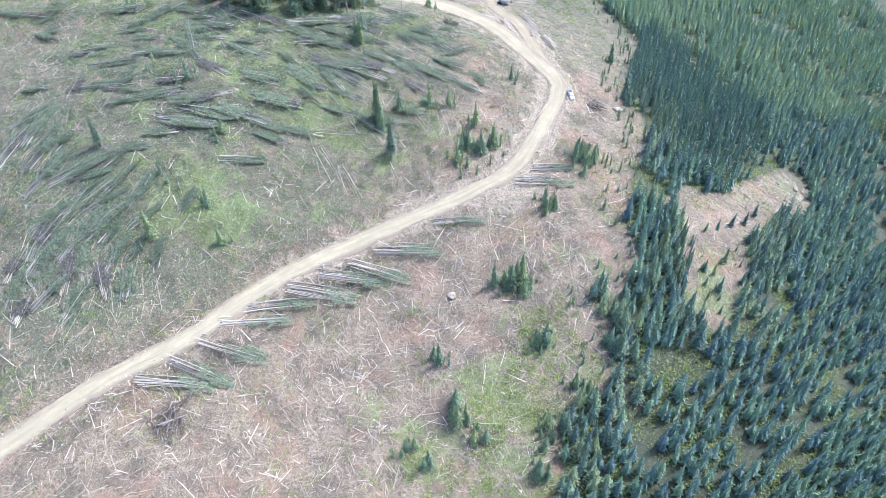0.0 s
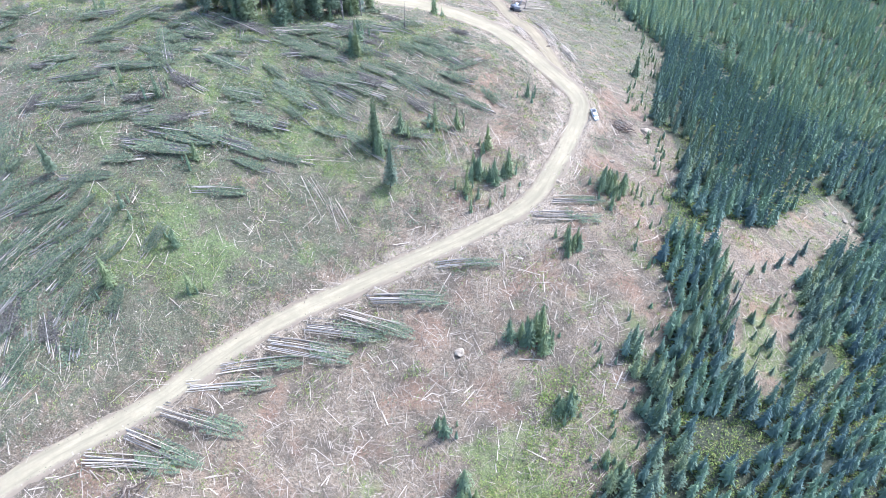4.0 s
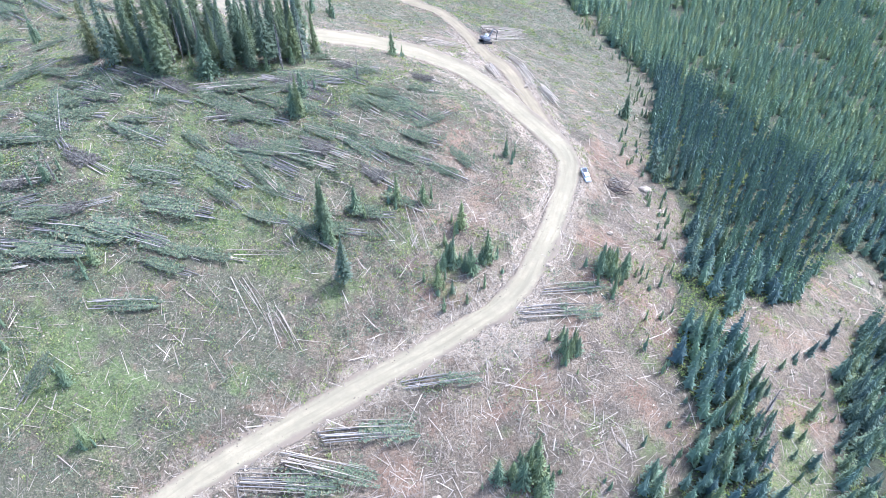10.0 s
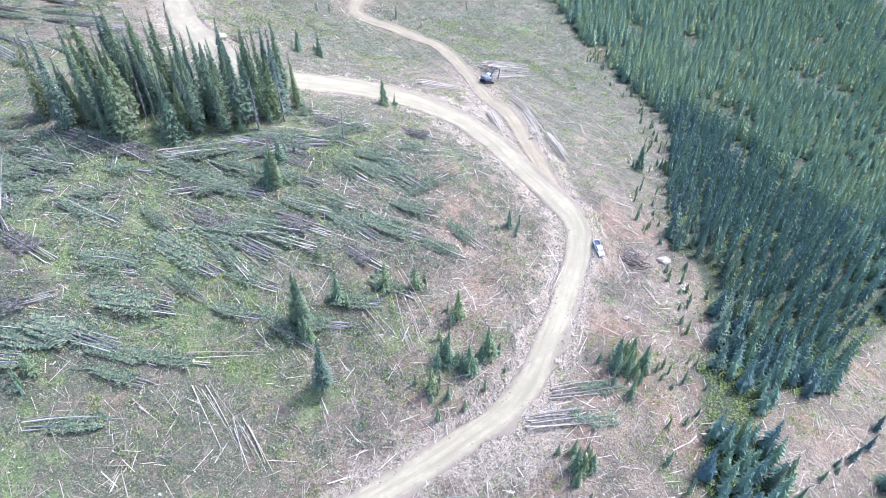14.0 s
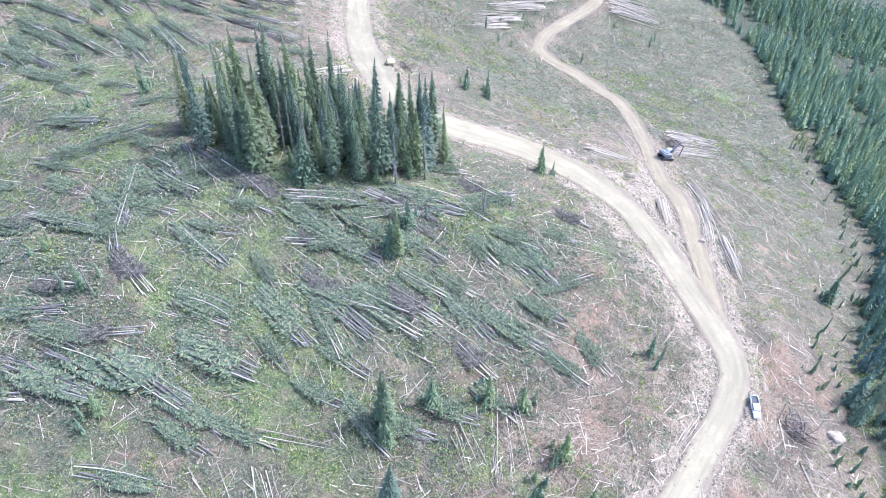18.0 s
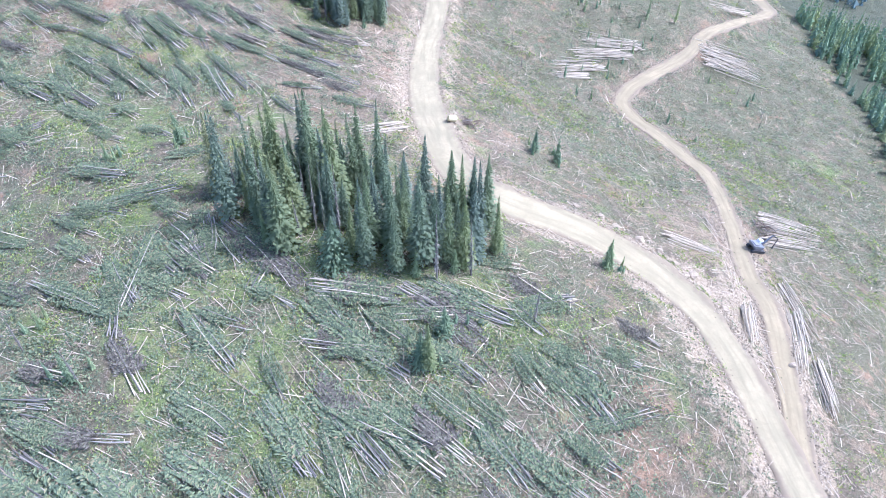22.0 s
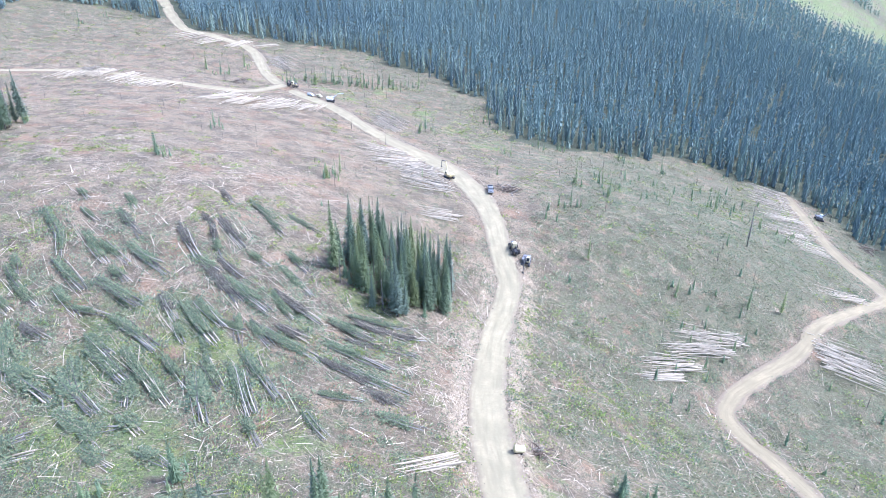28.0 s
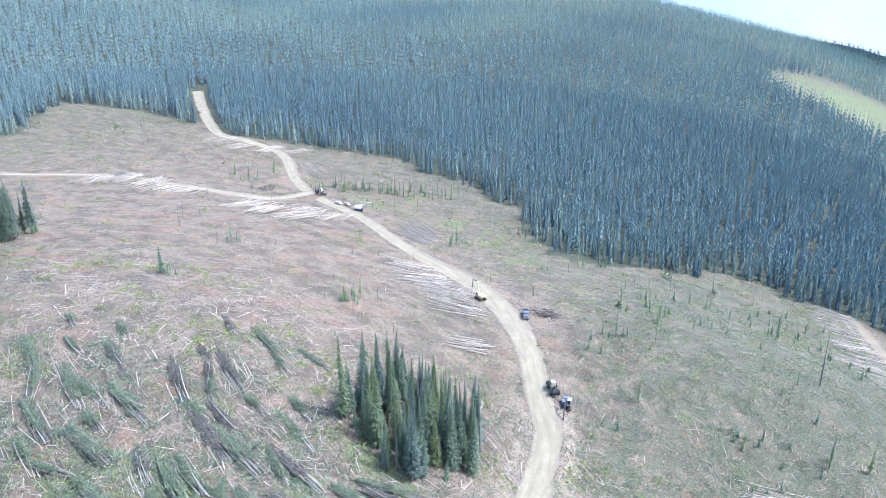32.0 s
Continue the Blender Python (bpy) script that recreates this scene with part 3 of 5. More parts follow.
def sprays(seed, height, radius, count, start):
    """Small twigs of needles at the ends of the boughs, all over the crown."""
    r = np.random.RandomState(seed)
    f = 1 - np.sqrt(r.rand(count))
    a, rad = r.rand(count) * 6.283, radius * ((1 - f) ** 0.72 * 0.96 + 0.04) * np.minimum(1.0, 0.74 + 2.2 * f)
    q = rad * r.uniform(0.45, 1.0, count)
    h = height * (start + (0.96 - start) * f) - 0.3 * q * r.uniform(0.2, 1.3, count)
    L = np.clip(rad * 0.35, 0.16, 0.75) * r.uniform(0.6, 1.3, count) * (height / 20) ** 0.3
    w, b = L * r.uniform(0.25, 0.5, count), a + r.normal(0, 0.5, count)
    ca, sa = np.cos(b), np.sin(b)
    x, y = np.cos(a) * q, np.sin(a) * q
    dip = L * r.uniform(-0.2, 0.7, count)
    V = np.stack([np.stack([x, y, h + 0.1 * L], -1), np.stack([x + ca * L * 0.55 - sa * w, y + sa * L * 0.55 + ca * w, h - dip * 0.5], -1),
                  np.stack([x + ca * L * 0.55 + sa * w, y + sa * L * 0.55 - ca * w, h - dip * 0.5], -1), np.stack([x + ca * L, y + sa * L, h - dip], -1)], 1).reshape(-1, 3)
    n = np.arange(count)[:, None] * 4
    return V, np.concatenate([n + np.array([0, 1, 3]), n + np.array([0, 3, 2])])


def stem(height, radius, sides=6):
    V, F = [], []
    for h, q in ((-0.8, 1.15), (height * 0.25, 0.8), (height * 0.93, 0.12)):
        for k in range(sides):
            a = 6.283 * k / sides
            V.append((math.cos(a) * radius * q, math.sin(a) * radius * q, h))
    for lvl in range(2):
        for k in range(sides):
            a, b = lvl * sides + k, lvl * sides + (k + 1) % sides
            F.append((a, b, b + sides, a + sides))
    return np.array(V), np.array(F)


def scatter(name, crowns, x, y, z, h, w, mat, label, category, turn=None, tint=None):
    """Many copies of unit shapes joined into one mesh of stuff."""
    rs = np.random.RandomState(len(x))
    turn = rs.rand(len(x)) * 6.283 if turn is None else turn
    tint = rs.rand(len(x)) if tint is None else tint
    pick = rs.randint(0, len(crowns), len(x))
    VV, FF, TT, off = [], [], [], 0
    for c, (cv, cf) in enumerate(crowns):
        s = np.where(pick == c)[0]
        if not len(s):
            continue
        ca, sa = np.cos(turn[s])[:, None], np.sin(turn[s])[:, None]
        px = (cv[None, :, 0] * ca - cv[None, :, 1] * sa) * w[s][:, None] + x[s][:, None]
        py = (cv[None, :, 0] * sa + cv[None, :, 1] * ca) * w[s][:, None] + y[s][:, None]
        pz = cv[None, :, 2] * h[s][:, None] + z[s][:, None]
        VV.append(np.stack([px, py, pz], -1).reshape(-1, 3))
        FF.append((cf[None] + (np.arange(len(s)) * len(cv))[:, None, None]).reshape(-1, cf.shape[1]) + off)
        TT.append(np.repeat(tint[s], len(cv)))
        off += len(s) * len(cv)
    me = mesh_from(name, np.concatenate(VV), np.concatenate(FF))
    at = me.attributes.new("tint", "FLOAT", "POINT")
    at.data.foreach_set("value", np.concatenate(TT).astype(np.float32))
    return tagged(mesh_ob(name, me, mat), label, category, kind="stuff")


def jittered(x0, x1, y0, y1, step, seed):
    r = np.random.RandomState(seed)
    X, Y = np.meshgrid(np.arange(x0, x1, step), np.arange(y0, y1, step))
    return X.ravel() + r.uniform(-0.48, 0.48, X.size) * step, Y.ravel() + r.uniform(-0.48, 0.48, X.size) * step


MID = [star_crown(200 + i, 1.0, 0.54, 9, 6, 0.05, 0.85, 0.4, 0.11, 0, 0.08) for i in range(8)]
LOW = [star_crown(300 + i, 1.0, 0.52, 7, 4, 0.05, 0.9, 0.25, 0.24, 0, 0.14) for i in range(8)]
EDGE = [star_crown(360 + i, 1.0, 0.5, 13, 5, 0.08, 0.7, 0.4, 0.50, 0.15, 0.20) for i in range(8)]
TINY = [star_crown(330 + i, 1.0, 0.5, 4, 4, 0.05, 0.95, 0.2, 0.22, 0, 0.20) for i in range(6)]


def forest_heights(x, y, seed):
    """Taller old trees in the belt beside the gap, young ones further down."""
    r = np.random.RandomState(seed)
    tall = np.clip(blob(x, y, 125, 320, 45, 85) * 1.3, 0, 1)
    young = 7.5 + 4.5 * r.rand(len(x)) ** 1.2 + 3.0 * value_noise(x, y, 30, 3)
    h = young * (1 - tall) + (15.5 + 5.5 * r.rand(len(x))) * tall
    return np.where(y > 590, np.maximum(h, 12 + 7 * r.rand(len(x))), h)


EDGE_TREES = []


def build_forest():
    # the near wood on the falling side
    x, y = jittered(20, 330, 30, 640, 4.0, 11)
    keep = (~felled(x, y)) & (value_noise(x, y, 16, 21) + 0.35 * value_noise(x, y, 5, 22) > 0.40)
    x, y = x[keep], y[keep]
    h = forest_heights(x, y, 5)
    z = ground_full(x, y)[0]
    belt = blob(x, y, 125, 320, 45, 85) > 0.45
    w = np.where(belt, h * 0.12 + 1.6, h * 0.22 + 2.6) * np.random.RandomState(6).uniform(0.75, 1.2, len(h))
    # the trees along the edge of the cut stand singly
    q = np.where(~felled(x + 30, y) & (x < 150) & (y > 85) & (y < 300) & (felled(x - 13, y + 3) | felled(x - 8, y - 9) | felled(x + 9, y + 7)))[0]
    q = q[np.argsort(hashed(x[q], y[q], 2))][:150]
    EDGE_TREES.extend(zip(x[q], y[q], h[q], w[q]))
    rest = np.ones(len(x), bool)
    rest[q] = False
    x, y, z, h, w, belt = x[rest], y[rest], z[rest], h[rest], w[rest], belt[rest]
    close = (x < 235) & (y < 560)
    tint = np.random.RandomState(7).rand(len(h))
    # further trees lighter: a younger stand, plus distance haze put into the tint
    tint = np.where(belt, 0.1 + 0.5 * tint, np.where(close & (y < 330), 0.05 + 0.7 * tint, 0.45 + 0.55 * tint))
    for sel, kinds in ((close, MID), (~close, LOW)):
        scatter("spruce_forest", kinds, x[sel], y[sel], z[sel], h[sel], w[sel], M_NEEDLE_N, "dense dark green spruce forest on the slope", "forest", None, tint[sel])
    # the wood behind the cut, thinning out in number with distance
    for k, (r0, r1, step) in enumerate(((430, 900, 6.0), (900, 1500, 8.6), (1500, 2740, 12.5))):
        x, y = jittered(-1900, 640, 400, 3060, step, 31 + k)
        dist = np.hypot(x + 36, y - 276)
        az = np.degrees(np.arctan2(-(x + 36), y - 276))
        keep = (dist >= r0) & (dist < r1) & (az > (-16 if k == 0 else -7)) & (az < 65) & (~felled(x, y)) & ~((x > 20) & (y < 640))
        keep &= value_noise(x, y, 22, 23) + 0.3 * value_noise(x, y, 7, 24) > 0.27
        keep &= meadow(x, y) < 0.5 + 0.15 * (value_noise(x, y, 40, 28) - 0.5)
        for path, wd in WIDTHS[:1]:
            q = np.where(keep)[0]
            keep[q] = nearest_on(path, PROFILES[0], x[q], y[q])[0] > 10
        x, y = x[keep], y[keep]
        h = 14 + 12 * np.random.RandomState(41 + k).rand(len(x)) + 3 * value_noise(x, y, 60, 9)
        w = (h * 0.17 + 1.5 + 1.6 * k) * np.random.RandomState(51 + k).uniform(0.7, 1.25, len(x))
        if k == 0:
            near = felled(x, y - 24) | felled(x + 20, y - 14) | felled(x - 20, y - 14) | felled(x, y - 12)
            n, q = near.sum(), np.random.RandomState(77)
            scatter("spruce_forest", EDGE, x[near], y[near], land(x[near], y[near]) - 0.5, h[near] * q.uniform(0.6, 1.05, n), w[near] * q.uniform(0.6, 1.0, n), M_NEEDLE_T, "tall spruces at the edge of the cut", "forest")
            sv, sf = stem(1.0, 0.022, 4)
            scatter("bare_trunks", [(sv, sf)], x[near] + 0.9, y[near] - 1.3, land(x[near], y[near]), h[near] * q.uniform(0.45, 0.95, n), 6 + 0 * h[near], M_BARK_T, "bare grey trunks along the edge of the cut", "trees")
            x, y, h, w = x[~near], y[~near], h[~near], w[~near]
        # tint is set paler ring by ring, imitating haze over the mountainside
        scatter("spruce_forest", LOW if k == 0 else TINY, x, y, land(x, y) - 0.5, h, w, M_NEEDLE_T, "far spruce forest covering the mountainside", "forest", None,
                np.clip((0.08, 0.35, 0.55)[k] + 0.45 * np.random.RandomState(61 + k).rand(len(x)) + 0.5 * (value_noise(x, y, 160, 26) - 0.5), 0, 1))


build_forest()


def make_tree(seed, height, radius, levels, per, start, label, mat=M_NEEDLE):
    e = new({M_DEAD: "dead_spruce", M_SAPLING: "young_spruce"}.get(mat, "spruce_tree"))
    tagged(e, label, "tree")
    v, f = stem(height, max(0.10, height * 0.011))
    mesh_ob("trunk", mesh_from("trunk", v, f, True), M_BARK, e)
    v, f = star_crown(seed, height, radius, levels, per, start, 0.72, 0.5, 0.35, 0.15)
    if mat is M_DEAD:
        v, f = kite_crown(seed, height, radius, levels * 2, per, start, 0.62, 0.85, (-0.1, 0.9), 0.14)
    else:
        v2, f2 = sprays(seed + 50, height, radius, int(levels * per * 1.1), start)
        v, f = np.concatenate([v, v2]), np.concatenate([f, f2 + len(v)])
    mesh_ob("crown", mesh_from("crown", v, f), mat, e)
    return e


TALL = [make_tree(400 + i, 20 + 1.5 * (i % 4), 2.1 + 0.35 * (i % 3), 34, 12, (0.08, 0.03, 0.14)[i % 3], "tall narrow dark green spruce spared in the cut") for i in range(7)]
YOUNG = [make_tree(450 + i, 7.5, 1.35 + 0.3 * (i % 3), 16, 9, 0.03, "small young green spruce standing among slash", M_SAPLING) for i in range(5)]
SLIM = [make_tree(470 + i, 9.0, 0.8 + 0.2 * (i % 2), 16, 7, 0.1, "slim sparse young spruce standing in the far cut", M_SAPLING) for i in range(3)]
SNAG = [make_tree(480 + i, 17, 0.8, 20, 6, 0.12, "thin dead grey spruce with bare drooping twigs", M_DEAD) for i in range(3)]
WIDE = [make_tree(490, 14, 3.8, 26, 16, 0.03, "broad pale blue-green spruce at the edge of the clump", M_SAPLING)]
FRINGE = [make_tree(500 + i, 10, 2.2, 15, 9, 0.03, "bushy dark green spruce at the edge of the forest", M_FRINGE) for i in range(6)]
USED = set()


def plant(kind, x, y, s, group, slim=1.0):
    ob = kind[int(hashed(x, y, 3) * len(kind))]
    m = pose(x, y, GZ(x, y) - 0.1, (hashed(x, y, 4) - 0.5) * 4, (hashed(x, y, 5) - 0.5) * 4, hashed(x, y, 6) * 360) @ Matrix.Diagonal((s * slim, s * slim, s, 1))
    if ob not in USED:
        USED.add(ob)
        ob.matrix_world = m
        t = ob
    else:
        t = copy_thing(ob, pose(x, y, GZ(x, y) - 0.1, (hashed(x, y, 4) - 0.5) * 4, (hashed(x, y, 5) - 0.5) * 4, hashed(x, y, 6) * 360))
        t.scale = (s * slim, s * slim, s)
    return tagged(t, group=group)


def clump(cx, cy, rx, ry, turn, count, seed, group, sizes=(0.75, 1.1), slim=1.0):
    r = random.Random(seed)
    a = math.radians(turn)
    done = []
    while len(done) < count:
        u, v = r.uniform(-1, 1), r.uniform(-1, 1)
        if u * u + v * v > 1:
            continue
        x, y = cx + u * rx * math.cos(a) - v * ry * math.sin(a), cy + u * rx * math.sin(a) + v * ry * math.cos(a)
        if any((x - p) ** 2 + (y - q) ** 2 < 4.4 for p, q in done):
            continue
        done.append((x, y))
        k = r.random()
        plant(SNAG if k < 0.13 else (YOUNG if k < 0.30 else TALL), x, y, r.uniform(*sizes), group, slim * r.uniform(0.8, 1.15))


for x, y, h, w in EDGE_TREES:
    plant(FRINGE, x, y, h / 10, "spruces along the forest edge", w / 4.4 / (h / 10))
clump(-68.5, 307, 38, 16, 12, 106, 1, "standing clump beside the road", (0.72, 1.38), 1.0)
clump(-142, 427, 21, 20, 20, 100, 2, "second standing clump beside the road", (0.6, 1.2), 0.98)
plant(WIDE, -66.5, 290.5, 1.15, "standing clump beside the road")
clump(-377, 430, 16, 16, 0, 42, 3, "clump at the far side of the cut", (0.9, 1.3))


# ---- backdrop far beyond the ridge ----
def backdrop():
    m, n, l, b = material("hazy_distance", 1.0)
    # the shell glows by itself: pale haze is painted as emission colour
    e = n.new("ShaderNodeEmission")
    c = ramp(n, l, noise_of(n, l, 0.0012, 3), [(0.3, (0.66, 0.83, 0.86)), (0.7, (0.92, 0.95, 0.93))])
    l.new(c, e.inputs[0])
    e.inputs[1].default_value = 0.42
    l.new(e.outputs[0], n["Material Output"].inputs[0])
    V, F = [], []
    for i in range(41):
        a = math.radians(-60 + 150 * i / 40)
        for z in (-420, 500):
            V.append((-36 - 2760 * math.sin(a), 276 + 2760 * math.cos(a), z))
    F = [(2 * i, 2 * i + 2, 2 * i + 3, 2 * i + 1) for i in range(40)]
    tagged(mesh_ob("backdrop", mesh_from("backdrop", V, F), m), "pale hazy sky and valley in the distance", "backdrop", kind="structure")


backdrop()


# ---- felled stems ----
def log_mesh(name, bend, seed, mat, taper=0.45):
    """A stem one metre long on +x and one in radius at the butt: bark round it, pale cut ends."""
    r = random.Random(seed)
    sides, rings = 7, 4
    V, F = [], []
    for i in range(rings):
        f = i / (rings - 1)
        q = 1 - (1 - taper) * f
        oy, oz = bend * math.sin(3.1 * f) * 9, bend * math.sin(2.0 * f + 1) * 4
        for k in range(sides):
            a = 6.283 * k / sides
            s = q * r.uniform(0.93, 1.07)
            V.append((f, oy + math.cos(a) * s, oz + math.sin(a) * s))
    me = bpy.data.meshes.new(name)
    for i in range(rings - 1):
        for k in range(sides):
            a, b = i * sides + k, i * sides + (k + 1) % sides
            F.append((a, b, b + sides, a + sides))
    F.append(tuple(range(sides)))
    F.append(tuple(range((rings - 1) * sides, rings * sides))[::-1])
    me.from_pydata(V, [], F)
    me.materials.append(mat)
    me.materials.append(M_CUT)
    for p in me.polygons[-2:]:
        p.material_index = 1
    return me


PEELED = [log_mesh("log", b, 20 + i, M_PALELOG) for i, b in enumerate((0.0, 0.2, -0.15, 0.3))]
M_BROWN = varied("brown_stump_wood", [(0, (0.075, 0.055, 0.042)), (0.7, (0.15, 0.115, 0.088)), (1, (0.27, 0.225, 0.175))], "object", 0.9, 2.0)
ROOTS = [log_mesh("log", b, 40 + i, M_BROWN) for i, b in enumerate((0.3, -0.5, 0.6))]
STEMS = [log_mesh("log", b, i, M_LOG) for i, b in enumerate((0.0, 0.25, -0.2, 0.4))]


def bough_mesh(seed, trees, per=230, mat=M_BOUGH):
    """Crowns of the felled trees of a bunch, 16 m long: boughs in herringbone, slanting to the tip."""
    r = np.random.RandomState(seed)
    V, F = [], []
    for t in range(trees):
        y0 = (t / (trees - 1) - 0.5) * 2.6 + r.uniform(-0.3, 0.3)
        z0, bend, slip = r.uniform(0.15, 0.55), r.uniform(-0.06, 0.06), r.uniform(-2.0, 1.0)
        first = r.uniform(0.15, 0.55)
        for i in range(per):
            f = first + (1.0 - first) * r.rand() ** 1.1
            x = f * 16 + slip
            y = y0 + bend * x * 0.6
            span = 1.25 * (1 - (f - first) / (1.02 - first)) ** 0.9 + 0.1
            out = r.uniform(-0.75, 0.75)
            y += out * span
            z = z0 + (1 - abs(out)) * span * 0.55 * r.rand()
            reach = r.uniform(0.35, 0.85) * (0.5 + 0.5 * span)
            a = math.copysign(1, out) * r.uniform(0.2, 1.3)
            up = r.uniform(-0.3, 0.6)
            w = r.uniform(0.10, 0.20)
            ca, sa = math.cos(a), math.sin(a)
            n = len(V)
            V += [(x, y, z), (x + ca * reach * 0.55 - sa * w, y + sa * reach * 0.55 + ca * w, z + up * reach * 0.6), (x + ca * reach * 0.55 + sa * w, y + sa * reach * 0.55 - ca * w, z + up * reach * 0.6),
                  (x + ca * reach, y + sa * reach, max(0.02, z + (up - 0.2) * reach))]
            F += [(n, n + 1, n + 3), (n, n + 3, n + 2)]
    me = mesh_from("foliage", np.array(V), np.array(F))
    me.materials.append(mat)
    return me


BOUGHS = [bough_mesh(70 + i, 4 + i % 3) for i in range(6)]
BRUSH = [bough_mesh(80 + i, 4 + i % 2, 150) for i in range(5)]
DRY = [bough_mesh(90 + i, 4 + i % 2, 240, M_DRYBOUGH) for i in range(3)]


def along(x, y, heading, length, lift=0.0):
    """A pose at (x, y) whose x axis follows the slope along the heading."""
    a = math.radians(heading)
    x2, y2 = x + math.cos(a) * length, y + math.sin(a) * length
    z1, z2 = GZ(x, y), GZ(x2, y2)
    return pose(x, y, z1 + lift, 0, -math.degrees(math.atan2(z2 - z1, length)), heading)


def stems_under(parent, count, spread, length, r, kinds, radius=(0.10, 0.17), layers=1.5, fan=3.0, slip=1.2):
    for i in range(count):
        rad = r.uniform(*radius)
        y = (i / max(1, count - 1) - 0.5) * spread + r.uniform(-0.2, 0.2)
        z = rad + (r.random() * layers * 0.5 if i % 2 else 0.0)
        L = length * r.uniform(0.82, 1.05)
        o = new("log", kinds[r.randrange(len(kinds))])
        o.parent = parent
        o.matrix_local = pose(r.uniform(-slip, slip), y, z + 0.12, r.uniform(0, 360) * 0, r.uniform(-0.6, 0.4), r.uniform(-fan, fan)) @ Matrix.Diagonal((L, rad, rad, 1))


def bunch(x, y, heading, length, count, seed, roadside=False, withered=False):
    r = random.Random(seed)
    e = new("felled_tree_bunch")
    a = math.radians(heading)
    x, y, length = (x + 3.2 * math.cos(a), y + 3.2 * math.sin(a), length * 1.05) if roadside else (x, y, length)
    e.matrix_world = along(x, y, heading, length, 0.05)
    tagged(e, "roadside bunch of felled spruce stems, green tops still on" if roadside else "bunch of felled spruce stems under green boughs on slash", "felled trees",
           "roadside bunches" if roadside else "felled bunches")
    spread = 0.34 * count + 0.5
    stems_under(e, count, spread, length * 0.95, r, STEMS + PEELED if roadside or seed % 3 == 0 else STEMS, fan=2.2 if roadside else 4.0)
    dry = withered or not roadside and ((y > 372 and seed % 5 < 2) or seed % 9 == 0)
    kinds = BRUSH if roadside else (DRY if dry else BOUGHS)
    b = new("foliage", kinds[seed % len(kinds)])
    b.parent = e
    k = 0.9 if roadside else (0.68 if y > 335 and x < -105 else 1.05)
    b.matrix_local = pose(length * (0.25 if roadside else 0.02), 0, 0.05 if roadside else 0.15) @ Matrix.Diagonal((length / 16 * (0.80 if roadside else 1.0), (spread * 0.5 + 0.7) / 1.7 * k, 0.8 if roadside else 1.1, 1))
    tagged(b, "grey dry twigs" if dry else "dark green spruce boughs")


def deck(x, y, heading, length, count, spread, seed):
    r = random.Random(seed)
    e = new("log_deck")
    e.matrix_world = along(x, y, heading, length, 0.05)
    tagged(e, "deck of pale limbed logs laid beside the track", "log pile", "log decks")
    loose = x < -150 or y > 480
    if y > 480:
        count, spread = int(count * 1.8), spread * 1.15
    stems_under(e, count if loose else count * 2, spread * (1.6 if loose else 1), length, r, PEELED, (0.12, 0.22), 2.0 if loose else 2.6, 11.0 if loose else 2.6, 3.5 if loose else 1.6)
    stems_under(e, count, spread * 0.85, length * 0.9, r, PEELED, (0.12, 0.2), 2.4 if loose else 3.4, 13.0 if loose else 5.0, 4.0 if loose else 2.0)


BUNCHES_A = [(-49, 247, 151, 19, 9), (-37, 254, 156, 20, 9), (3, 266, 168, 17, 8), (-10, 264, 153, 16, 8), (5, 284, 148, 21, 9), (-4, 285, 160, 14, 5), (-41, 273, 169, 16, 8), (-26, 279, 165, 14, 7), (-55, 271, 151, 8, 3), (-74, 259, 157, 18, 8), (-25, 296, -180, 22, 9), (-67, 283, 20, 18, 8), (-58, 237, 175, 19, 11), (-69, 226, 164, 20, 11), (-107, 232, 2, 13, 6), (6, 302, -172, 10, 4), (-30, 263, 176, 14, 6), (-22, 263, 165, 15, 7)]
BUNCHES_B = [(-68, 246, 170, 14, 7), (-89, 222, 179, 16, 9), (-128, 260, -3, 22, 7), (-103, 262, 111, 22, 6), (-77, 285, 160, 15, 6), (-29, 316, -148, 11, 4), (-14, 313, -130, 15, 9), (-100, 283, 155, 8, 8), (-44, 259, 157, 14, 6), (7, 275, 173, 13, 5), (-37, 277, 154, 14, 5), (-161, 360, 159, 22, 8), (-190, 359, 174, 22, 8), (-168, 324, 166, 22, 8), (-199, 321, 147, 22, 6), (-133, 344, 146, 22, 8), (-141, 335, 140, 22, 7), (-121, 401, -165, 19, 6)]
BUNCHES_C = [(-116, 397, -152, 22, 6), (-117, 384, -174, 22, 6), (-108, 379, -171, 22, 6), (-155, 396, 163, 18, 5), (-133, 298, -175, 17, 7), (-90, 276, 164, 13, 7), (-50, 289, -164, 16, 7), (-181, 297, 170, 21, 6), (-147, 266, 173, 11, 5), (-101, 263, 151, 17, 6), (-115, 298, -146, 20, 5), (-169, 307, -133, 19, 6), (-134, 373, -179, 22, 6), (-132, 353, 155, 22, 6), (-160, 337, 161, 22, 6), (-182, 321, 172, 22, 6), (-158, 380, 169, 22, 7), (-178, 361, 154, 14, 6)]
BUNCHES_D = [(-170, 336, 169, 22, 7), (-172, 349, 171, 20, 7), (-216, 343, 169, 17, 5), (-210, 355, 166, 22, 6), (-195, 374, 169, 22, 6), (-214, 367, 158, 22, 6), (-193, 386, 151, 22, 6), (-168, 378, 162, 22, 7), (-202, 336, -179, 12, 5), (-124, 407, -149, 21, 4), (-238, 368, 154, 22, 6), (-144, 387, 173, 20, 5), (-186, 400, 155, 22, 5), (-216, 383, 158, 22, 6), (-187, 421, 162, 22, 4), (-102, 229, -6, 22, 12), (-109, 223, -4, 22, 9), (-104, 243, -171, 10, 5)]
